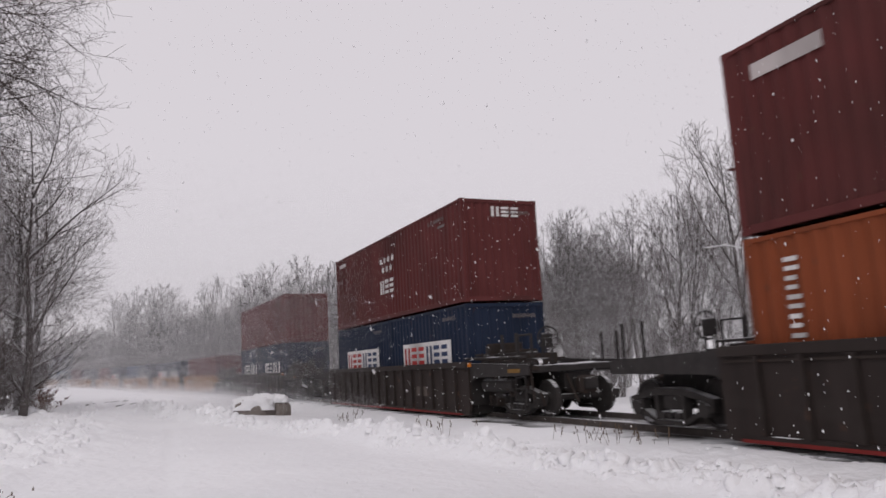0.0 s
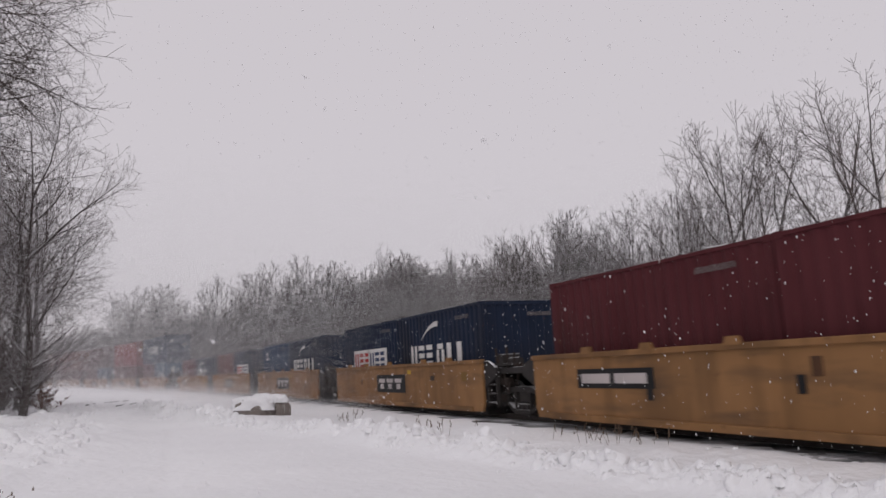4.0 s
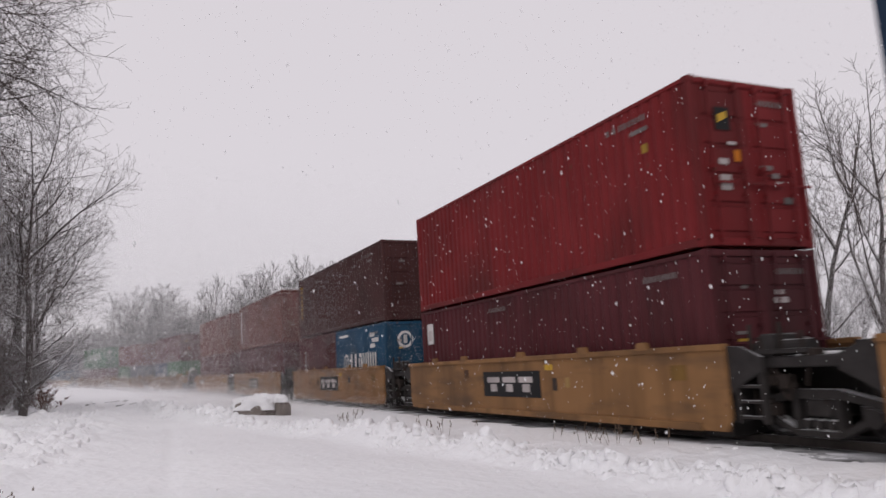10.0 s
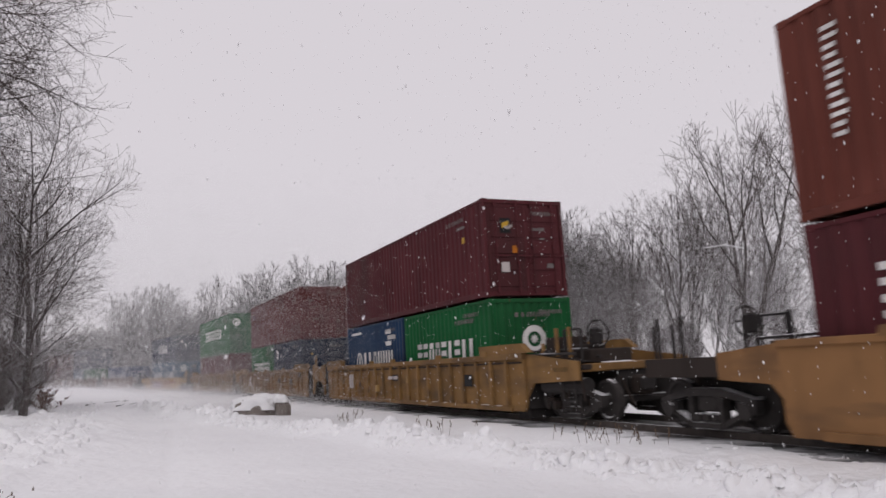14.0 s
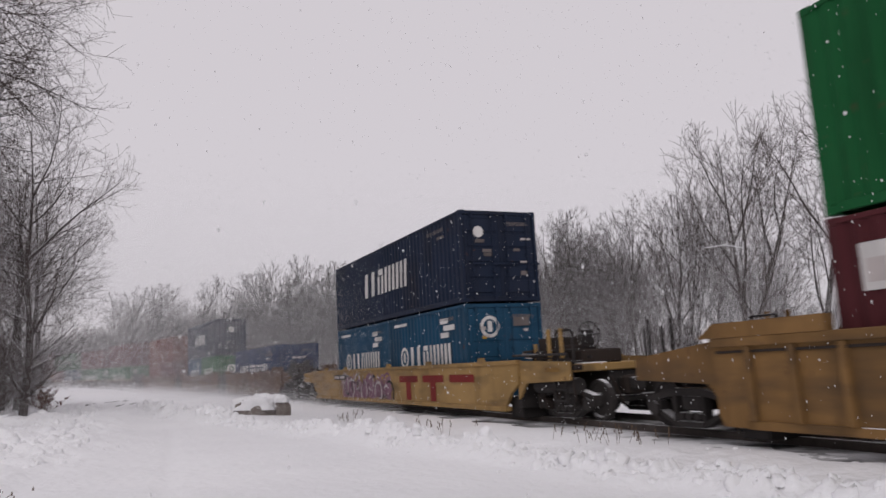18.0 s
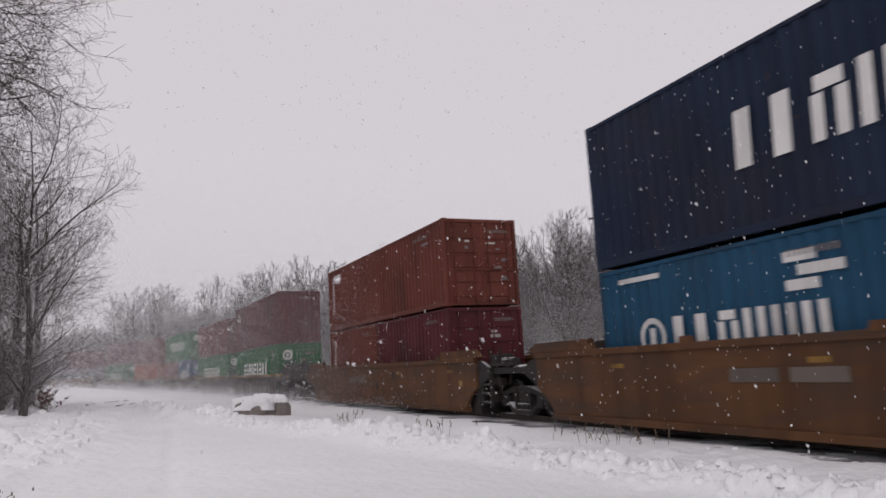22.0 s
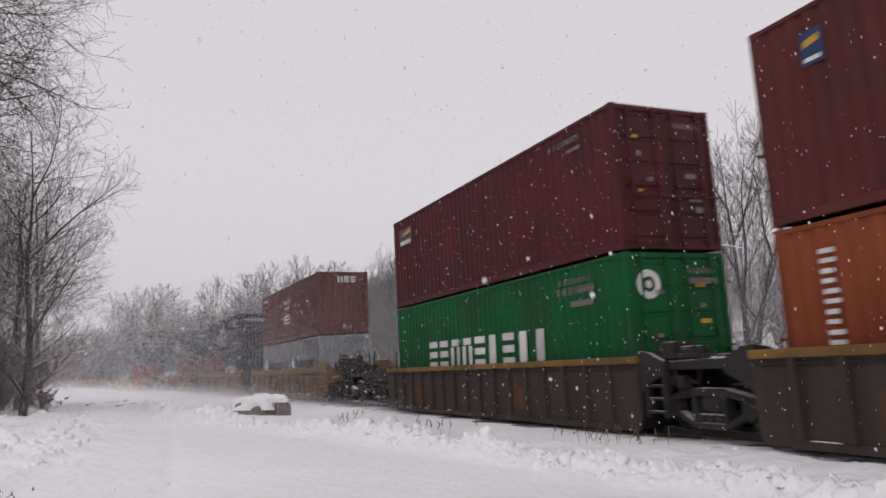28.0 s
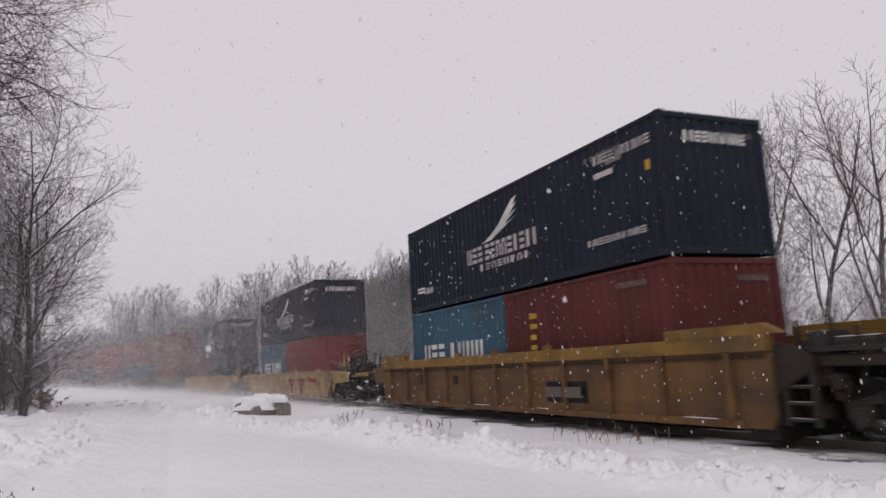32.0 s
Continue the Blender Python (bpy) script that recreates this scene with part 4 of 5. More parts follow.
# front, look, trucks, decks, lower loads, upper load; a load: length, height, colour, marks, doors forward
T, Q = L40, L20
D1, D2 = (2.9, 2.9), (1.35, 1.35)
TRAIN = [
    (-247.30, "dark", (8.3, -8.3), D1, [(T, LOW, "orange", "column", 0)], (TALL, "maroon", "bar_rear", 0)),
    (-225.30, "dark", (8.3, -8.3), D1, [(Q, LOW, "navy", "label", 0)] * 2, (TALL, "maroon", "stars", 0)),
    (-203.45, "dark", (8.3, -8.3), D1, [(Q, LOW, "navy", "swoosh", 0)] * 2, (LOW, "maroon", "", 0)),
    (-181.50, "smooth", (8.5, -7.85), (3.0, 1.35), [(Q, LOW, "darkred", "", 0)] * 2, None),
    (-165.75, "smooth", (-7.85,), D2, [(Q, LOW, "navy", "label", 0), (Q, LOW, "navy", "swoosh", 0)], None),
    (-150.05, "smooth", (-7.85,), D2, [(Q, LOW, "blue", "square", 0), (Q, LOW, "navy", "swoosh", 0)], None),
    (-134.30, "smooth", (-7.85,), D2, [(Q, LOW, "maroon", "", 0), (Q, LOW, "navy", "label", 0)], None),
    (-118.65, "smooth", (-8.5,), (1.35, 3.0), [(Q, LOW, "darkred", "two_glyphs", 0), (Q, LOW, "navy", "swoosh", 0)], None),
    (-98.45, "smooth", (8.5, -7.85), (3.0, 1.35), [(Q, LOW, "darkred", "", 0), (Q, LOW, "hblue", "h_word", 1)], (TALL, "steelblue", "italic", 1)),
    (-82.90, "smooth", (-7.85,), D2, [(Q, LOW, "darkred", "white_square", 0), (Q, LOW, "darkred", "", 1)], (TALL, "red", "emblems", 1)),
    (-67.25, "smooth", (-7.85,), D2, [(Q, LOW, "darkred", "two_glyphs", 0), (Q, LOW, "hblue", "h_word", 1)], (TALL, "brown", "yellow_column", 1)),
    (-51.35, "smooth", (-7.85,), D2, [(Q, LOW, "darkred", "", 0), (Q, LOW, "darkred", "two_glyphs", 1)], (TALL, "brownred", "panel_column", 1)),
    (-35.70, "smooth", (-8.5,), (1.35, 3.0), [(Q, LOW, "darkred", "two_glyphs", 0), (Q, LOW, "darkred", "square", 1)], (TALL, "brownred", "column", 1)),
    (-13.87, "ribbed", (9.3, -9.9), (2.0, 1.8), [(Q, LOW, "blue", "h_word", 0), (Q, LOW, "green", "green_short", 0)], (LOW, "darkred", "emblems", 1)),
    (5.90, "ribbed", (-9.85,), (1.8, 1.8), [(Q, LOW, "green", "green_short", 0), (Q, LOW, "navy", "square", 1)], (LOW, "maroon", "small_square", 1)),
    (25.55, "ribbed", (-9.3,), (1.8, 2.0), [(Q, LOW, "darkred", "white_square", 0), (Q, LOW, "darkred", "", 1)], (TALL, "green", "green_high_word", 1)),
    (49.20, "single", (10.4, -10.4), (2.0, 2.0), [(Q, LOW, "hblue", "h_word", 0), (Q, LOW, "hblue", "h_word", 1)], (LOW, "navy", "italic", 1)),
    (73.05, "brown", (9.6, -9.9), (2.2, 1.7), [(T, LOW, "royal", "long_word", 0)], None),
    (92.85, "brown", (-9.75,), (1.7, 1.7), [(Q, LOW, "hblue", "h_word", 0), (Q, LOW, "green", "green_short", 0)], (TALL, "navy", "italic_tall", 0)),
    (112.40, "brown", (-9.4,), (1.7, 2.0), [(Q, LOW, "brownred", "column", 0), (Q, LOW, "darkred", "", 1)], (LOW, "brownred", "column", 1)),
    (134.50, "sill", (8.3, -7.85), (3.0, 1.35), [(T, LOW, "green", "green_word", 1)], (TALL, "darkred", "wide_label", 0)),
    (150.15, "sill", (-7.85,), D2, [(T, LOW, "green", "green_word", 1)], (LOW, "maroon", "small_square", 1)),
    (165.80, "sill", (-7.9,), D2, [(Q, LOW, "maroon", "", 0), (Q, LOW, "hblue", "h_word", 1)], (LOW, "green", "green_high_word", 1)),
    (182.25, "sill", (-7.9,), D2, [(T, LOW, "orange", "column", 0)], (TALL, "maroon", "small_square", 0)),
    (198.05, "sill", (-8.3,), (1.35, 3.0), [(T, TALL, "green", "green_word", 1)], (TALL, "darkred", "wide_label", 1)),
    (220.10, "ribsill", (9.4, -9.85), (2.0, 1.7), [(Q, LOW, "grey", "grey_star", 0)] * 2, (TALL, "maroon", "stars", 0)),
    (239.80, "ribsill", (-9.95,), (1.7, 1.7), [(Q, LOW, "maroon", "column", 0), (Q, LOW, "navy", "swoosh", 0)], (LOW, "inkblue", "logistics", 0)),
    (259.75, "ribsill", (-9.4,), (1.7, 2.0), [(Q, LOW, "cblue", "line_word", 0), (Q, LOW, "maroon", "yellow_two", 0)], (LOW, "inkblue", "logistics", 0)),
    (283.60, "single", (10.4, -10.4), (2.0, 2.0), [(Q, LOW, "cblue", "line_word", 0), (Q, LOW, "red", "", 0)], (LOW, "inkblue", "logistics", 0)),
    (307.85, "single", (10.4, -10.4), (2.0, 2.0), [(Q, LOW, "maroon", "", 0), (Q, LOW, "inkblue", "", 0)], (LOW, "inkblue", "logistics", 0)),
    (329.00, "sill", (8.5, -7.85), (3.0, 1.35), [(T, LOW, "maroon", "", 0)], (TALL, "brownred", "", 1)),
    (344.75, "sill", (-7.85,), D2, [(T, LOW, "blue", "", 0)], (TALL, "brownred", "column", 1)),
    (360.50, "sill", (-7.85,), D2, [(T, LOW, "maroon", "", 0)], (TALL, "red", "column", 1)),
    (376.25, "sill", (-7.85,), D2, [(T, LOW, "navy", "", 0)], (TALL, "brownred", "", 1)),
    (392.00, "sill", (-8.5,), (1.35, 3.0), [(T, LOW, "maroon", "", 0)], (TALL, "maroon", "", 1)),
]


def side_marks(name, index):
    """Plates and stencils on the camera's side of a car."""
    if name == "smooth":
        if index in (3, 7, 8, 12):
            return number_plate(-4.8, 0.84, 2.3, 0.36, M_GREYMARK) + [("hazard_mark", M_YELMARK, 5.3, 1.02, 0.45, 0.22), ("painted_bar", M_PLATE, 0.4, 0.8, 0.14, 0.25)]
        return logo_plate(-1.5, 0.62, 2.68, 0.58) + [("hazard_mark", M_SILL, 5.3, 0.98, 0.36, 0.24), ("hazard_mark", M_YELMARK, 1.4, 1.2, 0.3, 0.12)]
    if name == "ribbed":
        return number_plate(-0.6, 1.0, 1.0, 0.2, M_GREYMARK) + [("stencil", M_PLATE, 5.2, 0.85, 0.45, 0.3), ("stencil", M_GREYMARK, -4.9, 0.75, 0.5, 0.5)]
    if name == "single":
        return number_plate(-5.8, 1.05, 1.6, 0.2, M_GREYMARK) + [("painted_block", M_DARKREDMARK, 1.7 + 1.9 * i, 0.95, 1.5, 0.2) for i in range(3)] + [("painted_block", M_DARKREDMARK, 2.25 + 1.9 * i, 0.42, 0.4, 0.53) for i in range(2)]
    if name == "brown":
        return [("painted_bar", M_STENCIL, -2.6 + 1.1 * i, 0.95, 0.9, 0.2) for i in range(2)] + [("reflector", M_SILL, x, 1.20, 0.36, 0.08) for x in (-5.5, -1.2, 2.6, 6.5)]
    if name == "sill":
        return [("reflector", M_ORANGE, x, 1.28, 1.2, 0.09) for x in (-4.4, -0.4, 3.8)] + [("rust_patch", M_BROWN, x, 0.35, 0.9, 0.5) for x in (-4.6, 1.9)]
    if name == "ribsill":
        return number_plate(2.2, 0.55, 1.5, 0.42, M_STENCIL) + [("reflector", M_ORANGE, 3.2, 1.4, 0.8, 0.1)]
    return [("painted_stripe", M_DARKREDMARK, -6.2, 0.10, 12.4, 0.05)] + [("reflector", M_ORANGE, x, 1.34, 0.75, 0.11) for x in (-6.2, -2.0, 2.2, 6.0)] + [("stencil", M_STENCIL, 3.0, 0.55, 0.8, 0.28)]


FLOOR_Z = 0.45


def graffiti(car):
    """A mauve tangle of rounded strokes, no letters."""
    rnd = random.Random(5)
    fill = Shape()
    for k in range(13):
        x, lo, hi = -4.6 + 0.42 * k, 0.36 + 0.06 * math.sin(3 * k), 0.98 + 0.22 * math.sin(1.1 * k)
        fill.add([(x, -1.510, lo), (x + 0.42, -1.510, lo + 0.04), (x + 0.42, -1.510, hi + 0.06), (x, -1.510, hi)], [(0, 1, 2, 3)])
    part("graffiti_fill", fill, M_MAUVE, car)
    for k in range(34):
        sh = Shape()
        cx, cz, r = -4.5 + 5.3 * (k + 0.5) / 34, 0.80 + rnd.uniform(-0.2, 0.2), rnd.uniform(0.2, 0.42)
        a0 = rnd.uniform(0, 6.28)
        for i in range(8):
            a, b = a0 + 0.62 * i, a0 + 0.62 * (i + 1)
            w = 0.085
            sh.add([(cx + r * 1.1 * math.cos(q) * f, -1.513 - 0.001 * (k % 9), min(1.30, max(0.32, cz + r * math.sin(q) * f))) for q, f in ((a, 1 - w / r), (a, 1), (b, 1), (b, 1 - w / r))], [(0, 1, 2, 3)])
        part("graffiti_stroke", sh, (M_DEEP, M_GREYMARK, M_DEEP, M_PLATE, M_MAUVE)[k % 5], car)


def train():
    for index, (front, look_name, trucks, decks, lower, upper) in enumerate(TRAIN):
        car = well_car(look_name, front, trucks, decks, side_marks(look_name, index))
        if index == 16:
            graffiti(car)
        if len(lower) == 1:
            ln, hi, co, st, dr = lower[0]
            load(front, False, ln, hi, co, st, dr, FLOOR_Z)
        else:
            for (ln, hi, co, st, dr), f in zip(lower, (front + 6.134, front)):
                load(f, False, ln, hi, co, st, dr, FLOOR_Z)
        if upper:
            hi, co, st, dr = upper
            load(front, True, L40, hi, co, st, dr, FLOOR_Z + lower[0][1] + 0.04)


train()


# ---- trees ----
def tubes(name, mat, p, q, r0, r1, d0, d1, n):
    """Open tapered tubes from p to q as one mesh; d0 and d1 are the ways that the two rings face."""
    def ring(c, d, r):
        ref = np.where(np.abs(d[:, 2:3]) > 0.9, np.array([[1.0, 0.2, 0.0]]), np.array([[0.1, 0.2, 1.0]]))
        a = np.cross(d, ref)
        a /= np.linalg.norm(a, axis=1)[:, None] + 1e-9
        b = np.cross(d, a)
        w = np.arange(n) * 2 * math.pi / n
        return c[:, None] + r[:, None, None] * (a[:, None] * np.cos(w)[None, :, None] + b[:, None] * np.sin(w)[None, :, None])

    k = len(p)
    v = np.concatenate([ring(p, d0, r0), ring(q, d1, r1)], 1).reshape(-1, 3)
    i = np.arange(n)
    f = np.stack([i, (i + 1) % n, (i + 1) % n + n, i + n], 1)
    f = (np.arange(k)[:, None, None] * 2 * n + f[None]).reshape(-1, 4)
    m = bpy.data.meshes.new(name)
    m.vertices.add(len(v))
    m.vertices.foreach_set("co", v.ravel())
    m.loops.add(len(f) * 4)
    m.loops.foreach_set("vertex_index", f.ravel().astype(np.int32))
    m.polygons.add(len(f))
    m.polygons.foreach_set("loop_start", np.arange(0, len(f) * 4, 4, dtype=np.int32))
    m.update(calc_edges=True)
    m.shade_smooth()
    m.materials.append(mat)
    return m


def tree_proto(seed, high, wide, bark, twig, base=0.2, mid=0.55, limbs=13, tilt=(0.3, 0.75), bend=0.10, fork=(0.35, 0.75), gap=(0.34, 0.17, 0.12), fine=0.006, rough=0.18, levels=4, wander=0.055, first=0.16):
    """A bare tree: a stem, limbs that rise to an uneven egg-shaped crown, and three orders of branches and twigs that fork off them."""
    rnd = random.Random(seed)
    segs = []
    low, middle = base * high, mid * high
    lobes = [Vector((rnd.gauss(0, 1), rnd.gauss(0, 1), rnd.gauss(0, 1))).normalized() for _ in range(10)]

    def room(p, d, most):
        """How far one can go from p along d inside the crown."""
        f = 0.0
        while f < most:
            f += 0.15
            q = p + d * f
            z = q.z - middle
            e = Vector((q.x / wide, q.y / wide, z / (high - middle) if z > 0 else z / (middle - low + 0.6)))
            u = e.normalized()
            if e.length > 1 - rough + rough * (max(u.dot(l) for l in lobes) + 0.25):
                break
        return f

    def branch(p, d, length, r, level):
        steps = max(1, min((10, 9, 6, 3, 2)[level], round(length / (1.2, 0.5, 0.3, 0.25, 0.2)[level])))
        pts, ways, radii = [p], [d], [r]
        for i in range(steps):
            w = wander * (0.9, 1.0, 1.3, 1.6, 1.6)[level]
            d = (d + Vector((rnd.gauss(0, w), rnd.gauss(0, w), rnd.gauss(0, w) + (bend if level else 0.02)))).normalized()
            pts.append(pts[-1] + d * (length / steps))
            ways.append(d)
            radii.append(max(fine * 0.8, r * (1 - (0.94 if level == 0 else 0.85) * ((i + 1) / steps) ** (0.75 if level == 0 else 1))))
        for i in range(steps):
            d0 = ways[i] if i == 0 else (ways[i] + ways[i + 1]).normalized()
            d1 = ways[i + 1] if i == steps - 1 else (ways[i + 1] + ways[i + 2]).normalized()
            segs.append((level, *pts[i], *pts[i + 1], radii[i], radii[i + 1], *d0, *d1))
        if level >= levels:
            return
        if level == 0:
            spots = [low * 0.8 / length + (0.94 - low * 0.8 / length) * ((i + rnd.random() * 0.7) / limbs) for i in range(limbs)]
        else:
            g = gap[level - 1] * high / 11
            count = max(2, round(length * 0.92 / g))
            spots = [first + (0.98 - first) * (i + rnd.random()) / count for i in range(count)]
        turn = rnd.uniform(0, 6.283)
        for f in spots:
            k = min(steps - 1, int(f * steps))
            o = pts[k].lerp(pts[k + 1], f * steps - k)
            along = ways[k + 1]
            turn += 2.4 + rnd.gauss(0, 0.5)
            side = along.orthogonal().normalized()
            side.rotate(Matrix.Rotation(turn, 3, along))
            a = rnd.uniform(*(tilt if level == 0 else fork))
            nd = (along * math.cos(a) + side * math.sin(a)).normalized()
            most = (high, 0.62 * length, 0.6 * length, 0.6 * length)[level] * (1.0 if level == 0 else 1.15 - 0.55 * f)
            nl = room(o, nd, most) * (rnd.uniform(0.7, 0.92) if level == 0 else rnd.uniform(0.78, 1.0))
            if nl > 0.16:
                branch(o, nd, nl, max(fine, min(radii[k] * 0.72, (0.0125 if level == 0 else 0.0085) * nl)), level + 1)

    branch(Vector((0, 0, -0.3)), Vector((rnd.gauss(0, 0.03), rnd.gauss(0, 0.03), 1)).normalized(), high * 0.9, high * 0.0145, 0)
    t = np.array(segs)
    out = []
    for name, mat, pick, n in (("trunk", bark, t[:, 0] < 2, 6), ("crown", twig, t[:, 0] >= 2, 3)):
        q = t[pick]
        out.append(tubes(name, mat, q[:, 1:4], q[:, 4:7], q[:, 7], q[:, 8], q[:, 9:12], q[:, 12:15], n))
    return tuple(out)


def plant(proto, x, y, scale, turn, label, group, within=None):
    m = pose(x, y, float(ground_height(np.array([x]), np.array([y]))[0]) - 0.05, 0, 0, turn)
    if within:
        for name, mesh in zip(("trunk", "crown"), proto):
            part(name, mesh, None, within, m=m @ Matrix.Scale(scale, 4))
        return within
    t = thing("bare_tree", label, "tree", group, m)
    for name, mesh in zip(("trunk", "crown"), proto):
        ob = part(name, mesh, None, t)
        ob.scale = (scale, scale, scale)
    return t


EDGE = [(28.1, 21.5, 14.9), (30.0, 25.4, 15.8), (26.0, 26.2, 13.9), (28.6, 28.8, 14.6), (25.4, 30.8, 12.3), (29.0, 34.0, 12.6), (26.0, 34.3, 11.6), (28.0, 39.1, 12.2), (28.3, 43.3, 13.0), (26.5, 44.0, 12.8), (26.3, 48.5, 12.6), (25.8, 53.1, 12.8), (25.4, 57.7, 12.2), (26.4, 68.2, 11.8), (23.3, 69.5, 13.6), (23.0, 78.4, 13.0), (20.7, 81.5, 13.4), (17.2, 86.2, 14.6), (14.3, 88.5, 14.2), (12.5, 99.1, 14.2), (9.6, 105.8, 14.6), (6.6, 118.0, 12.6), (3.5, 121.4, 15.0), (-0.5, 126.3, 15.2), (-3.9, 133.2, 15.0)]


def woods():
    rnd = random.Random(11)
    near = [tree_proto(q, 11.0, w, M_BARK, M_TWIG, base=0.16, mid=0.60, limbs=11, tilt=(0.4, 0.95), bend=0.05, gap=(0.48, 0.33, 0.30), fine=0.0074, fork=(0.4, 0.85), wander=0.075) for q, w in ((3, 3.0), (8, 2.7), (21, 3.2), (33, 2.6))]
    wood = [tree_proto(q, 11.0, w, M_LIMB, M_FARBARK, base=0.14, mid=0.60, limbs=12, tilt=(0.3, 0.8), bend=0.07, gap=(0.52, 0.36, 0.36), fine=0.0095, wander=0.07) for q, w in ((4, 2.5), (9, 3.0), (14, 2.3), (19, 2.7))]
    far = [tree_proto(q, 11.0, w, M_LIMB, M_FARBARK, base=0.10, mid=0.62, limbs=13, tilt=(0.3, 0.8), bend=0.06, gap=(0.50, 0.44, 0.46), fine=0.019, wander=0.07) for q, w in ((6, 2.7), (11, 3.2), (24, 2.4))]
    tops = {}
    for proto in near + wood + far:
        tops[proto] = max(v.co.z for mesh in proto for v in mesh.vertices)
    # the edge of the wood beyond the track, then row behind row, following the bend
    for k, (x, y, h) in enumerate(EDGE):
        proto = near[k % 4] if k < 5 else wood[k % 4] if y < 75 else far[k % 3]
        tree = plant(proto, x, y, h * (1.0 if y < 62 else 1.1) / tops[proto], 0 if k == 2 else rnd.uniform(0, 360), "bare deciduous tree with snow-dusted branches beyond the track", "trees beyond the track")
        if k == 2:
            part("broken_limb", Shape().rod((0.0, 0.0, 7.2), (-0.8, 0.3, 7.35), 0.025, 6, 0.032).rod((-0.8, 0.3, 7.35), (-1.7, 0.68, 7.22), 0.032, 6, 0.018), M_SNOW, tree, "broken limb thickly covered with snow")
    deep = thing("distant_wood", "hazy mass of bare grey trees deep in the wood", "wood", kind="stuff")
    for row, (u0, u1, gap, f) in enumerate(((14, 18, 2.6, 11.5), (19, 26, 3.0, 13.0), (28, 40, 3.4, 14.0), (45, 65, 3.6, 15.5))):
        s = (44.0, 42.0, 38.0, 34.0)[row]
        while s < 210:
            x, y = on_track(s, rnd.uniform(u0, u1))
            proto = rnd.choice(wood if y < 62 else far)
            plant(proto, float(x), float(y), f * rnd.uniform(0.7, 1.08) * (1.0 if y < 62 else 1.1) / tops[proto], rnd.uniform(0, 360), "bare grey tree in the wood beyond the track", "trees beyond the track", deep if row > 1 else None)
            s += gap * rnd.uniform(0.6, 1.4) * (1.0 if y < 62 else 0.8)
    for k in range(44):
        x, y = on_track(-12 + 1.25 * k + rnd.uniform(-1, 1), rnd.uniform(42, 64))
        plant(far[k % 3], float(x), float(y), rnd.uniform(0.66, 0.90), rnd.uniform(0, 360), "bare grey tree in the wood beyond the track", "trees beyond the track", deep)
    # young growth under the edge of the wood
    for k in range(40):
        x, y = on_track(8 + 1.15 * k + rnd.uniform(-0.8, 0.8), rnd.uniform(12.5, 24))
        plant(far[k % 3], float(x), float(y), rnd.uniform(0.24, 0.42), rnd.uniform(0, 360), "bushy young tree under the edge of the wood", "young trees beyond the track")
    # the near wood beside the road
    left = [tree_proto(q, 11.5, w, M_BARK, M_TWIG, base=0.02, mid=0.64, limbs=20, tilt=(0.7, 1.3), bend=0.028, fork=(0.4, 0.95), gap=(0.46, 0.32, 0.32), fine=0.0055, rough=0.14, wander=0.085) for q, w in ((5, 3.3), (17, 3.0), (27, 3.5))]
    tall = tree_proto(41, 20.0, 6.9, M_BARK, M_TWIG, base=0.22, mid=0.58, limbs=36, tilt=(1.1, 1.7), bend=0.015, fork=(0.4, 1.0), gap=(0.34, 0.22, 0.24), fine=0.006, wander=0.11)
    for x, y, turn in ((-7.0, 24.5, 300), (-8.6, 27.0, 120)):
        plant(tall, x, y, 1.0, turn, "tall bare tree with spreading snow-lined limbs", "trees beside the road")
    for k, (x, y, f) in enumerate(((-3.65, 29.5, 1.04), (-5.3, 33.0, 0.9), (-6.0, 37.5, 1.0), (-7.4, 31.5, 0.95), (-4.6, 31.5, 0.95), (-4.4, 34.5, 1.0), (-5.6, 27.5, 0.8), (-6.6, 30.5, 0.98), (-4.9, 38.0, 1.0), (-5.0, 42.0, 1.05), (-5.8, 46.0, 1.05), (-8.0, 36.0, 1.15), (-7.5, 52.0, 1.1), (-6.6, 34.0, 1.0), (-9.0, 44.0, 1.2))):
        plant(left[k % 3], x, y, f, 77 * k, "bare tree with snow along its branches beside the road", "trees beside the road")
    shrub = tree_proto(43, 2.2, 0.9, M_BARK, M_TWIG, base=0.02, limbs=14, tilt=(0.3, 0.9), gap=(0.5, 0.5, 0.5), fine=0.005, levels=3)
    for k in range(12):
        x, y = -4.6 + rnd.uniform(-1.4, 0.9), 27.0 + 1.3 * k
        plant(shrub, x, y, rnd.uniform(0.7, 1.3), rnd.uniform(0, 360), "leafless shrub under the trees", "shrubs beside the road")


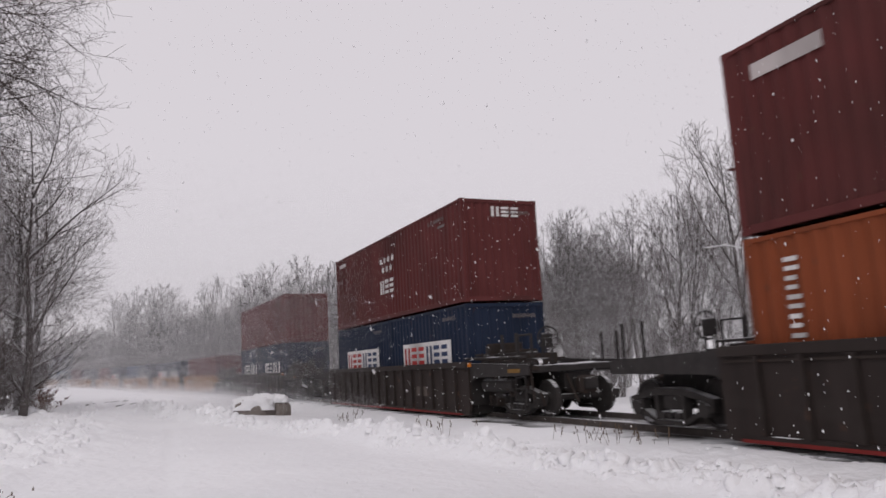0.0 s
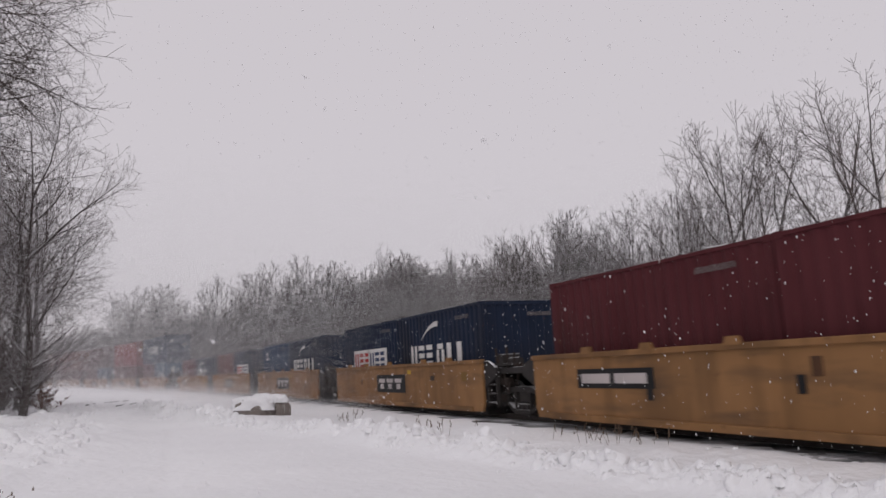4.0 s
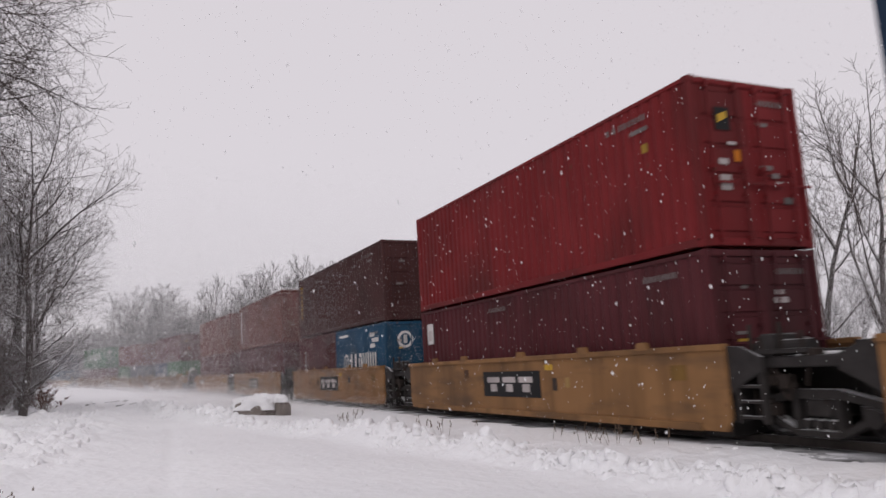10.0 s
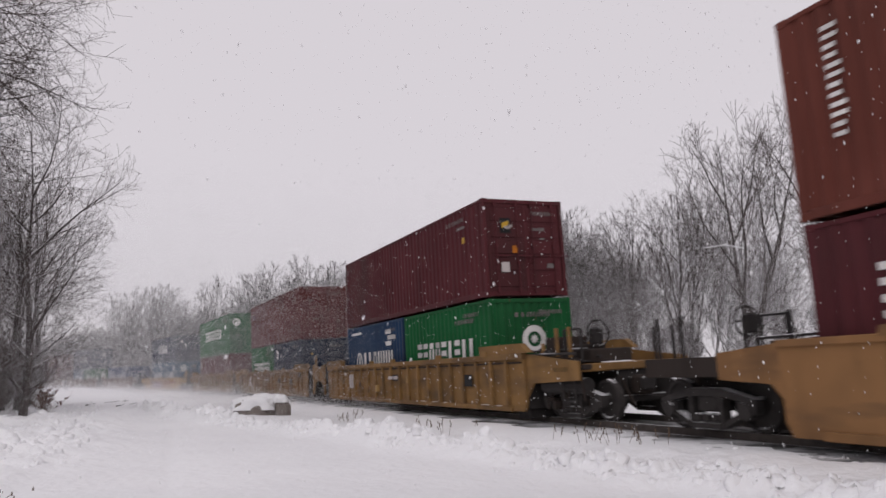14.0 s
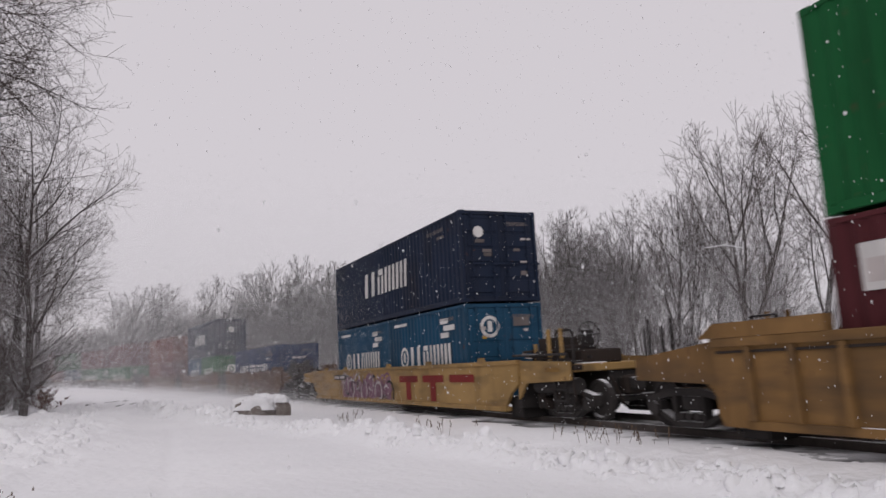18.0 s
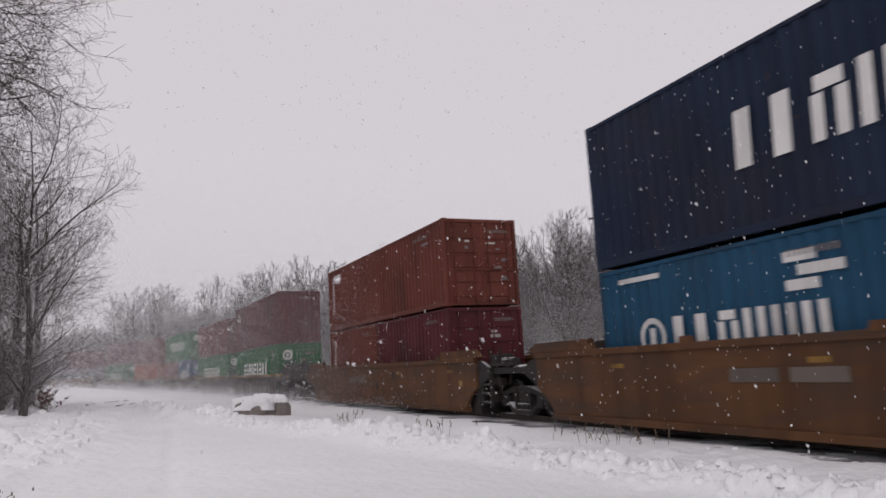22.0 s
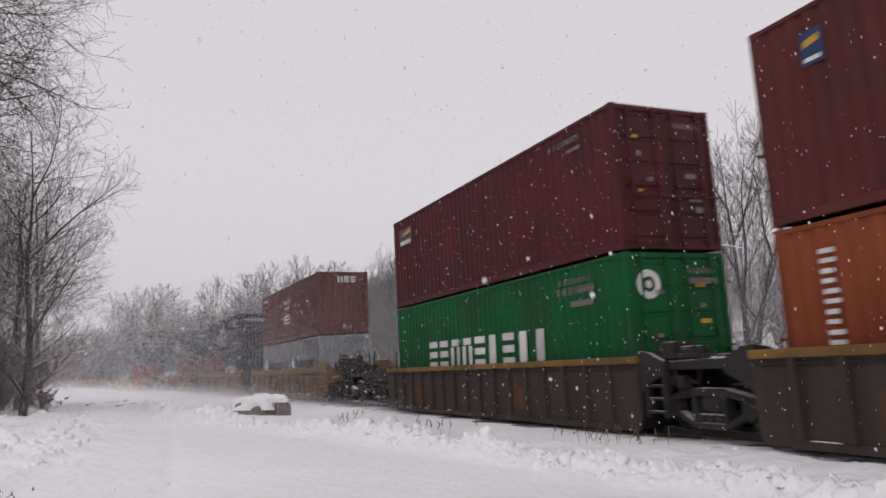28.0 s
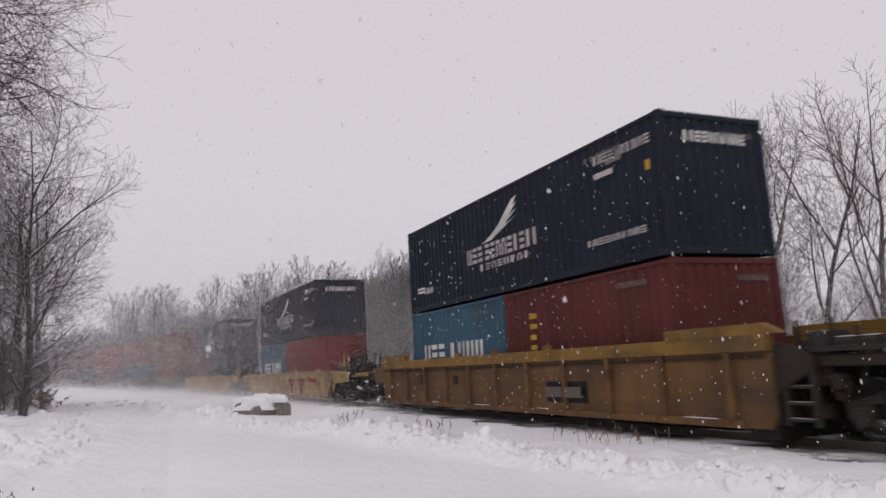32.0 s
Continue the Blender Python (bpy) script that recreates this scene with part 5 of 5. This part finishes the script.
def brown_bush(x, y):
    """A small bush that has kept its withered leaves."""
    rnd = random.Random(3)
    z = float(ground_height(np.array([x]), np.array([y]))[0])
    top = thing("bush", "small bush with withered red-brown leaves in snow", "bush", "", pose(x, y, z))
    stems, leaves = Shape(), Shape()
    for k in range(34):
        a, tilt, ln = rnd.uniform(0, 6.283), rnd.uniform(0.1, 1.0), rnd.uniform(0.5, 1.15)
        tip = Vector((math.cos(a) * math.sin(tilt), math.sin(a) * math.sin(tilt), math.cos(tilt))) * ln
        stems.rod((tip.x * 0.05, tip.y * 0.05, -0.1), tip, 0.012, 4, 0.004)
        for j in range(9):
            c = tip * rnd.uniform(0.35, 1.05) + Vector((rnd.gauss(0, 0.06), rnd.gauss(0, 0.06), rnd.gauss(0, 0.05)))
            e, g = Vector((rnd.gauss(0, 1), rnd.gauss(0, 1), rnd.gauss(0, 1))).normalized() * 0.055, Vector((rnd.gauss(0, 1), rnd.gauss(0, 1), rnd.gauss(0, 1))).normalized() * 0.035
            leaves.add([c - e, c + g, c + e, c - g], [(0, 1, 2, 3)])
    part("stem_tangle", stems, M_STALK, top)
    part("leaves", leaves, M_LEAF, top)


def blob(x0, x1, y0, y1, z0, z1, seed, rough=0.12, n=22):
    """A rounded, uneven lump between the given bounds, flat below."""
    sh, rows = Shape(), n // 2
    vs = []
    for i in range(rows + 1):
        p = 1.5708 * i / rows
        for j in range(n):
            q = 6.28319 * j / n
            d = Vector((math.cos(q) * max(0.0, math.cos(p)) ** 0.55, math.sin(q) * max(0.0, math.cos(p)) ** 0.55, math.sin(p) ** 0.8))
            f = 1 + rough * noise.noise(d * 1.7 + Vector((seed, 0, 0))) + 0.4 * rough * noise.noise(d * 5 + Vector((0, seed, 0)))
            vs.append(((x0 + x1) / 2 + (x1 - x0) / 2 * d.x * f, (y0 + y1) / 2 + (y1 - y0) / 2 * d.y * f, z0 + (z1 - z0) * d.z * f))
    sh.add(vs, [(i * n + j, i * n + (j + 1) % n, i * n + n + (j + 1) % n, i * n + n + j) for i in range(rows) for j in range(n)])
    return sh


def boulders():
    """Two blocks of stone by the track under a cap of snow."""
    for x, y, sx, sy, h, turn, cut in ((3.80, 27.1, 1.35, 0.95, 0.48, -12, 0), (4.82, 27.0, 0.56, 0.55, 0.55, 25, 1), (4.28, 27.5, 1.25, 0.9, 0.56, -5, 0)):
        z = float(ground_height(np.array([x]), np.array([y]))[0]) + 0.02
        top = thing("boulder", "brown-grey boulder under a thick cap of snow", "stone", "boulders by the track", pose(x, y, z, 0, 0, turn))
        stone = blob(-sx / 2, sx / 2, -sy / 2, sy / 2, -0.3, h, x, 0.30, 30)
        part("stone", stone.mesh("stone", M_ROCK), M_ROCK, top)
        cap = blob(-sx * 0.53, sx * (0.36 if cut else 0.53), -sy * (0.35 if cut else 0.53), sy * 0.52, h * (0.80 if cut else 0.34), h * 1.27, x + 3, 0.26, 32)
        mesh = cap.mesh("snow_cap", M_SNOW, True)
        part("snow_cap", mesh, M_SNOW, top)


def weeds():
    """Dry stalks standing out of the snow by the track."""
    rnd = random.Random(19)
    spots = [(5.6, 21.3, 5, 0.45), (6.1, 22.0, 4, 0.5), (5.75, 15.0, 5, 0.5), (6.0, 14.7, 4, 0.55), (7.2, 15.8, 1, 0.22), (7.35, 12.4, 2, 0.3), (-1.5, 10.2, 3, 0.045), (-1.15, 10.5, 2, 0.04)] + [(7.3 + 0.045 * k, 11.4 - 0.22 * k, 2, 0.42) for k in range(8)]
    for x, y, count, h in spots:
        z = float(ground_height(np.array([x]), np.array([y]))[0])
        top = thing("dry_weed", "dry brown weed stalks sticking out of the snow", "weed", "weeds by the track", pose(x, y, z))
        for k in range(count):
            px, py, hh = rnd.gauss(0, 0.09), rnd.gauss(0, 0.12), h * rnd.uniform(0.35, 0.8)
            tip = Vector((px + rnd.gauss(0, 0.06), py + rnd.gauss(0, 0.06), hh))
            stalk = part("stalk", Shape().rod((px, py, -0.06), tip, 0.004, 4, 0.003), M_STALK, top)
            head = Shape()
            for j in range(3):
                c = tip + Vector((rnd.gauss(0, 0.02), rnd.gauss(0, 0.02), -0.05 * j))
                head.rod(c - Vector((0, 0, 0.022)), c + Vector((0, 0, 0.022)), 0.013, 5, 0.006)
            part("seed_head", head, M_STALK, stalk)


def fallen_sticks():
    rnd = random.Random(23)
    for x, y in ((-1.6, 44.0), (-0.4, 41.0), (0.6, 43.0), (-2.2, 38.0), (-1.0, 47.0), (-0.9, 37.5), (0.2, 46.0)):
        z = float(ground_height(np.array([x]), np.array([y]))[0])
        a, ln = rnd.uniform(-0.5, 0.5), rnd.uniform(0.35, 0.8)
        sh = Shape().rod((0, 0, 0.02), (math.cos(a) * ln, math.sin(a) * ln, 0.10), 0.03, 5, 0.012).rod((math.cos(a) * ln * 0.5, math.sin(a) * ln * 0.5, 0.06), (math.cos(a + 0.6) * ln * 0.8, math.sin(a + 0.6) * ln * 0.8, 0.22), 0.015, 4, 0.006)
        ob = new("fallen_branch", sh.mesh("fallen_branch", M_BARK))
        ob.matrix_world = pose(x, y, z)
        tagged(ob, "dark fallen branch lying half in snow", "branch", "fallen branches")


def clod_heap():
    """Clods thrown up by the plough along the bank and beside the road."""
    rnd = random.Random(29)
    spots = []
    for k in range(1150):
        y = 4.0 + 31.0 * rnd.random() ** 1.15
        x = float(np.interp(y, BANK_Y, BANK_X)) + rnd.gauss(0.05, 0.24) + 0.2 * math.sin(1.3 * y) * rnd.random()
        spots.append((x, y, 0.03 + 0.085 * rnd.random() ** 2.6 * (1.0 if y < 20 else 1.4)))
    for k in range(520):
        y = rnd.uniform(13, 40)
        spots.append((-0.02 * y - 0.6 - abs(rnd.gauss(0, 1.6)), y, 0.03 + 0.12 * rnd.random() ** 2.5))
    for k in range(70):
        y = rnd.uniform(7, 30)
        spots.append((float(np.interp(y, BANK_Y, BANK_X)) + rnd.gauss(0.3, 0.9), y, 0.02 + 0.05 * rnd.random() ** 2))
    zs = ground_height(np.array([p[0] for p in spots]), np.array([p[1] for p in spots]))
    heap = Shape()
    for (x, y, r), z in zip(spots, zs):
        lump = blob(-r * rnd.uniform(0.8, 1.4), r * rnd.uniform(0.8, 1.4), -r, r, -0.9 * r, r * rnd.uniform(0.3, 0.8), x * 3 + y, 0.5, 9)
        a = rnd.uniform(0, 6.28)
        c, s = math.cos(a), math.sin(a)
        heap.add([(x + c * v[0] - s * v[1], y + s * v[0] + c * v[1], float(z) + v[2]) for v in lump.v], lump.f)
    return tagged(new("snow_clods", heap.mesh("snow_clods", M_SNOW, True)), "lumpy clods of ploughed snow along the bank", "snow", kind="stuff")


woods()
clod_heap()
brown_bush(-3.1, 30.5)
boulders()
weeds()
fallen_sticks()


# ---- falling snow ----
def flake_cloud(name, n, low, high, size, seed, label):
    """Many small crystals in a block of air, each a small uneven lump."""
    r = np.random.RandomState(seed)
    c = r.uniform(low, high, (n, 3))
    k = size * np.exp(np.clip(r.normal(0, 0.48, n), -1.2, 0.85))[:, None]
    d = r.normal(size=(n, 3))
    d /= np.linalg.norm(d, axis=1)[:, None]
    e = np.cross(d, r.normal(size=(n, 3)))
    e /= np.linalg.norm(e, axis=1)[:, None]
    g = np.cross(d, e)
    v = np.stack([c + d * k * 1.4, c + e * k, c + g * k * 0.8, c - e * k, c - g * k * 0.8, c - d * k], 1).reshape(-1, 3)
    f = np.array([(0, 1, 2), (0, 2, 3), (0, 3, 4), (0, 4, 1), (5, 2, 1), (5, 3, 2), (5, 4, 3), (5, 1, 4)])
    f = (np.arange(n)[:, None, None] * 6 + f[None]).reshape(-1, 3)
    m = bpy.data.meshes.new(name)
    m.vertices.add(len(v))
    m.vertices.foreach_set("co", v.ravel())
    m.loops.add(len(f) * 3)
    m.loops.foreach_set("vertex_index", f.ravel().astype(np.int32))
    m.polygons.add(len(f))
    m.polygons.foreach_set("loop_start", np.arange(0, len(f) * 3, 3, dtype=np.int32))
    m.update(calc_edges=True)
    m.shade_smooth()
    m.materials.append(M_CRYSTAL)
    return tagged(new(name, m), label, "snow", kind="stuff")


def crystals(name, centres, radius, seed, label):
    """Single crystals, one small facet each, at the given places."""
    r = np.random.RandomState(seed)
    n = len(centres)
    k = radius * np.exp(r.normal(0, 0.1, n))
    e = r.normal(size=(n, 3, 3))
    e -= e.mean(axis=1, keepdims=True)
    e /= np.linalg.norm(e, axis=2)[:, :, None]
    v = (centres[:, None] + e * k[:, None, None]).reshape(-1, 3)
    f = np.arange(n * 3, dtype=np.int32)
    m = bpy.data.meshes.new(name)
    m.vertices.add(n * 3)
    m.vertices.foreach_set("co", v.ravel())
    m.loops.add(n * 3)
    m.loops.foreach_set("vertex_index", f)
    m.polygons.add(n)
    m.polygons.foreach_set("loop_start", f[::3].copy())
    m.update(calc_edges=True)
    m.materials.append(M_CRYSTAL)
    return tagged(new(name, m), label, "snow", kind="stuff")


def evenly(n):
    """Two rows of numbers from 0 to 1 that fill the square without clumps."""
    i = np.arange(n)
    return (0.5 + 0.7548776662466927 * i) % 1, (0.5 + 0.5698402909980532 * i) % 1


def snowfall_haze(n):
    """Fine snow facets that stand in for haze before the wood, thinning out with distance."""
    p, q = evenly(n)
    r = np.random.RandomState(3)
    p, q = p + r.normal(0, 0.0007, n), q * r.uniform(0.6, 1.4, n)
    d = 25 * (200 / 25) ** (np.arange(n) / n)
    a = np.radians(22.3) + np.arctan(-0.66 + 1.32 * p)
    c = np.stack([d * np.sin(a), d * np.cos(a), 0.9 + d * (-0.035 + 0.24 * q)], 1)
    # Facets grow with distance, so the far view pales evenly as in haze.
    return crystals("snowfall_haze", c, d * 0.000232, 4, "fine snow facets standing in for haze before the distant wood")


def blown_snow(n):
    """Powder whirled up along the foot of the train."""
    r = np.random.RandomState(5)
    p, q = evenly(n)
    s = 24 * np.exp(p * math.log(150 / 24))
    x, y = on_track(s, -1.45 - r.gamma(1.5, 0.5, n))
    puff = 0.5 + 0.5 * value_noise(s, s * 0, 5.0, 31)
    z = -0.30 - np.log(1 - 0.98 * q) * (0.08 + 0.20 * puff) * (1 + s / 110)
    c = np.stack([x, y, z], 1)
    return crystals("blown_snow", c, np.hypot(x, y) * 0.00036, 6, "powder snow whirled up along the foot of the train")


SNOW_NEAR = flake_cloud("falling_snow", 260000, (-30, 2.8, -1.0), (17, 17, 76), 0.0052, 2, "large wet snowflakes falling in the air")
SNOW_FAR = snowfall_haze(1000000)
SNOW_BACK = tagged(new("snowfall_haze", SNOW_FAR.data), "fine snow facets standing in for haze before the distant wood", "snow", kind="stuff")
SNOW_DEEP = [tagged(new("snowfall_haze", SNOW_FAR.data), "fine snow facets standing in for haze before the distant wood", "snow", kind="stuff") for _ in range(3)]
SNOW_LOW = blown_snow(130000)


# ---- what moves ----
def motions():
    times = [1.6 * i for i in range(21)]
    for ob, front, length, z in MOVING:
        walk(ob, [(t, train_pose(front, length, t, z)) for t in times])
    walk(SNOW_NEAR, [(0.0, pose(0, 0, 0)), (32.0, pose(22, -1, -66))])
    walk(SNOW_FAR, [(0.0, pose(0, 0, 0)), (32.0, pose(0.5, 0, -1.5))])
    walk(SNOW_BACK, [(0.0, pose(0, 0, 0.05, 0, 0, 1.3)), (32.0, pose(0.5, 0, -1.2, 0, 0, 1.3))])
    for k, veil in enumerate(SNOW_DEEP):
        walk(veil, [(0.0, pose(0, 0, 0.1 + 0.05 * k, 0, 0, -0.9 - 0.37 * k)), (32.0, pose(0.5, 0, -1.1 - 0.1 * k, 0, 0, -0.9 - 0.37 * k))])
    walk(SNOW_LOW, [(0.0, pose(0, 0, 0)), (32.0, pose(0.5, -3, 0))])


motions()
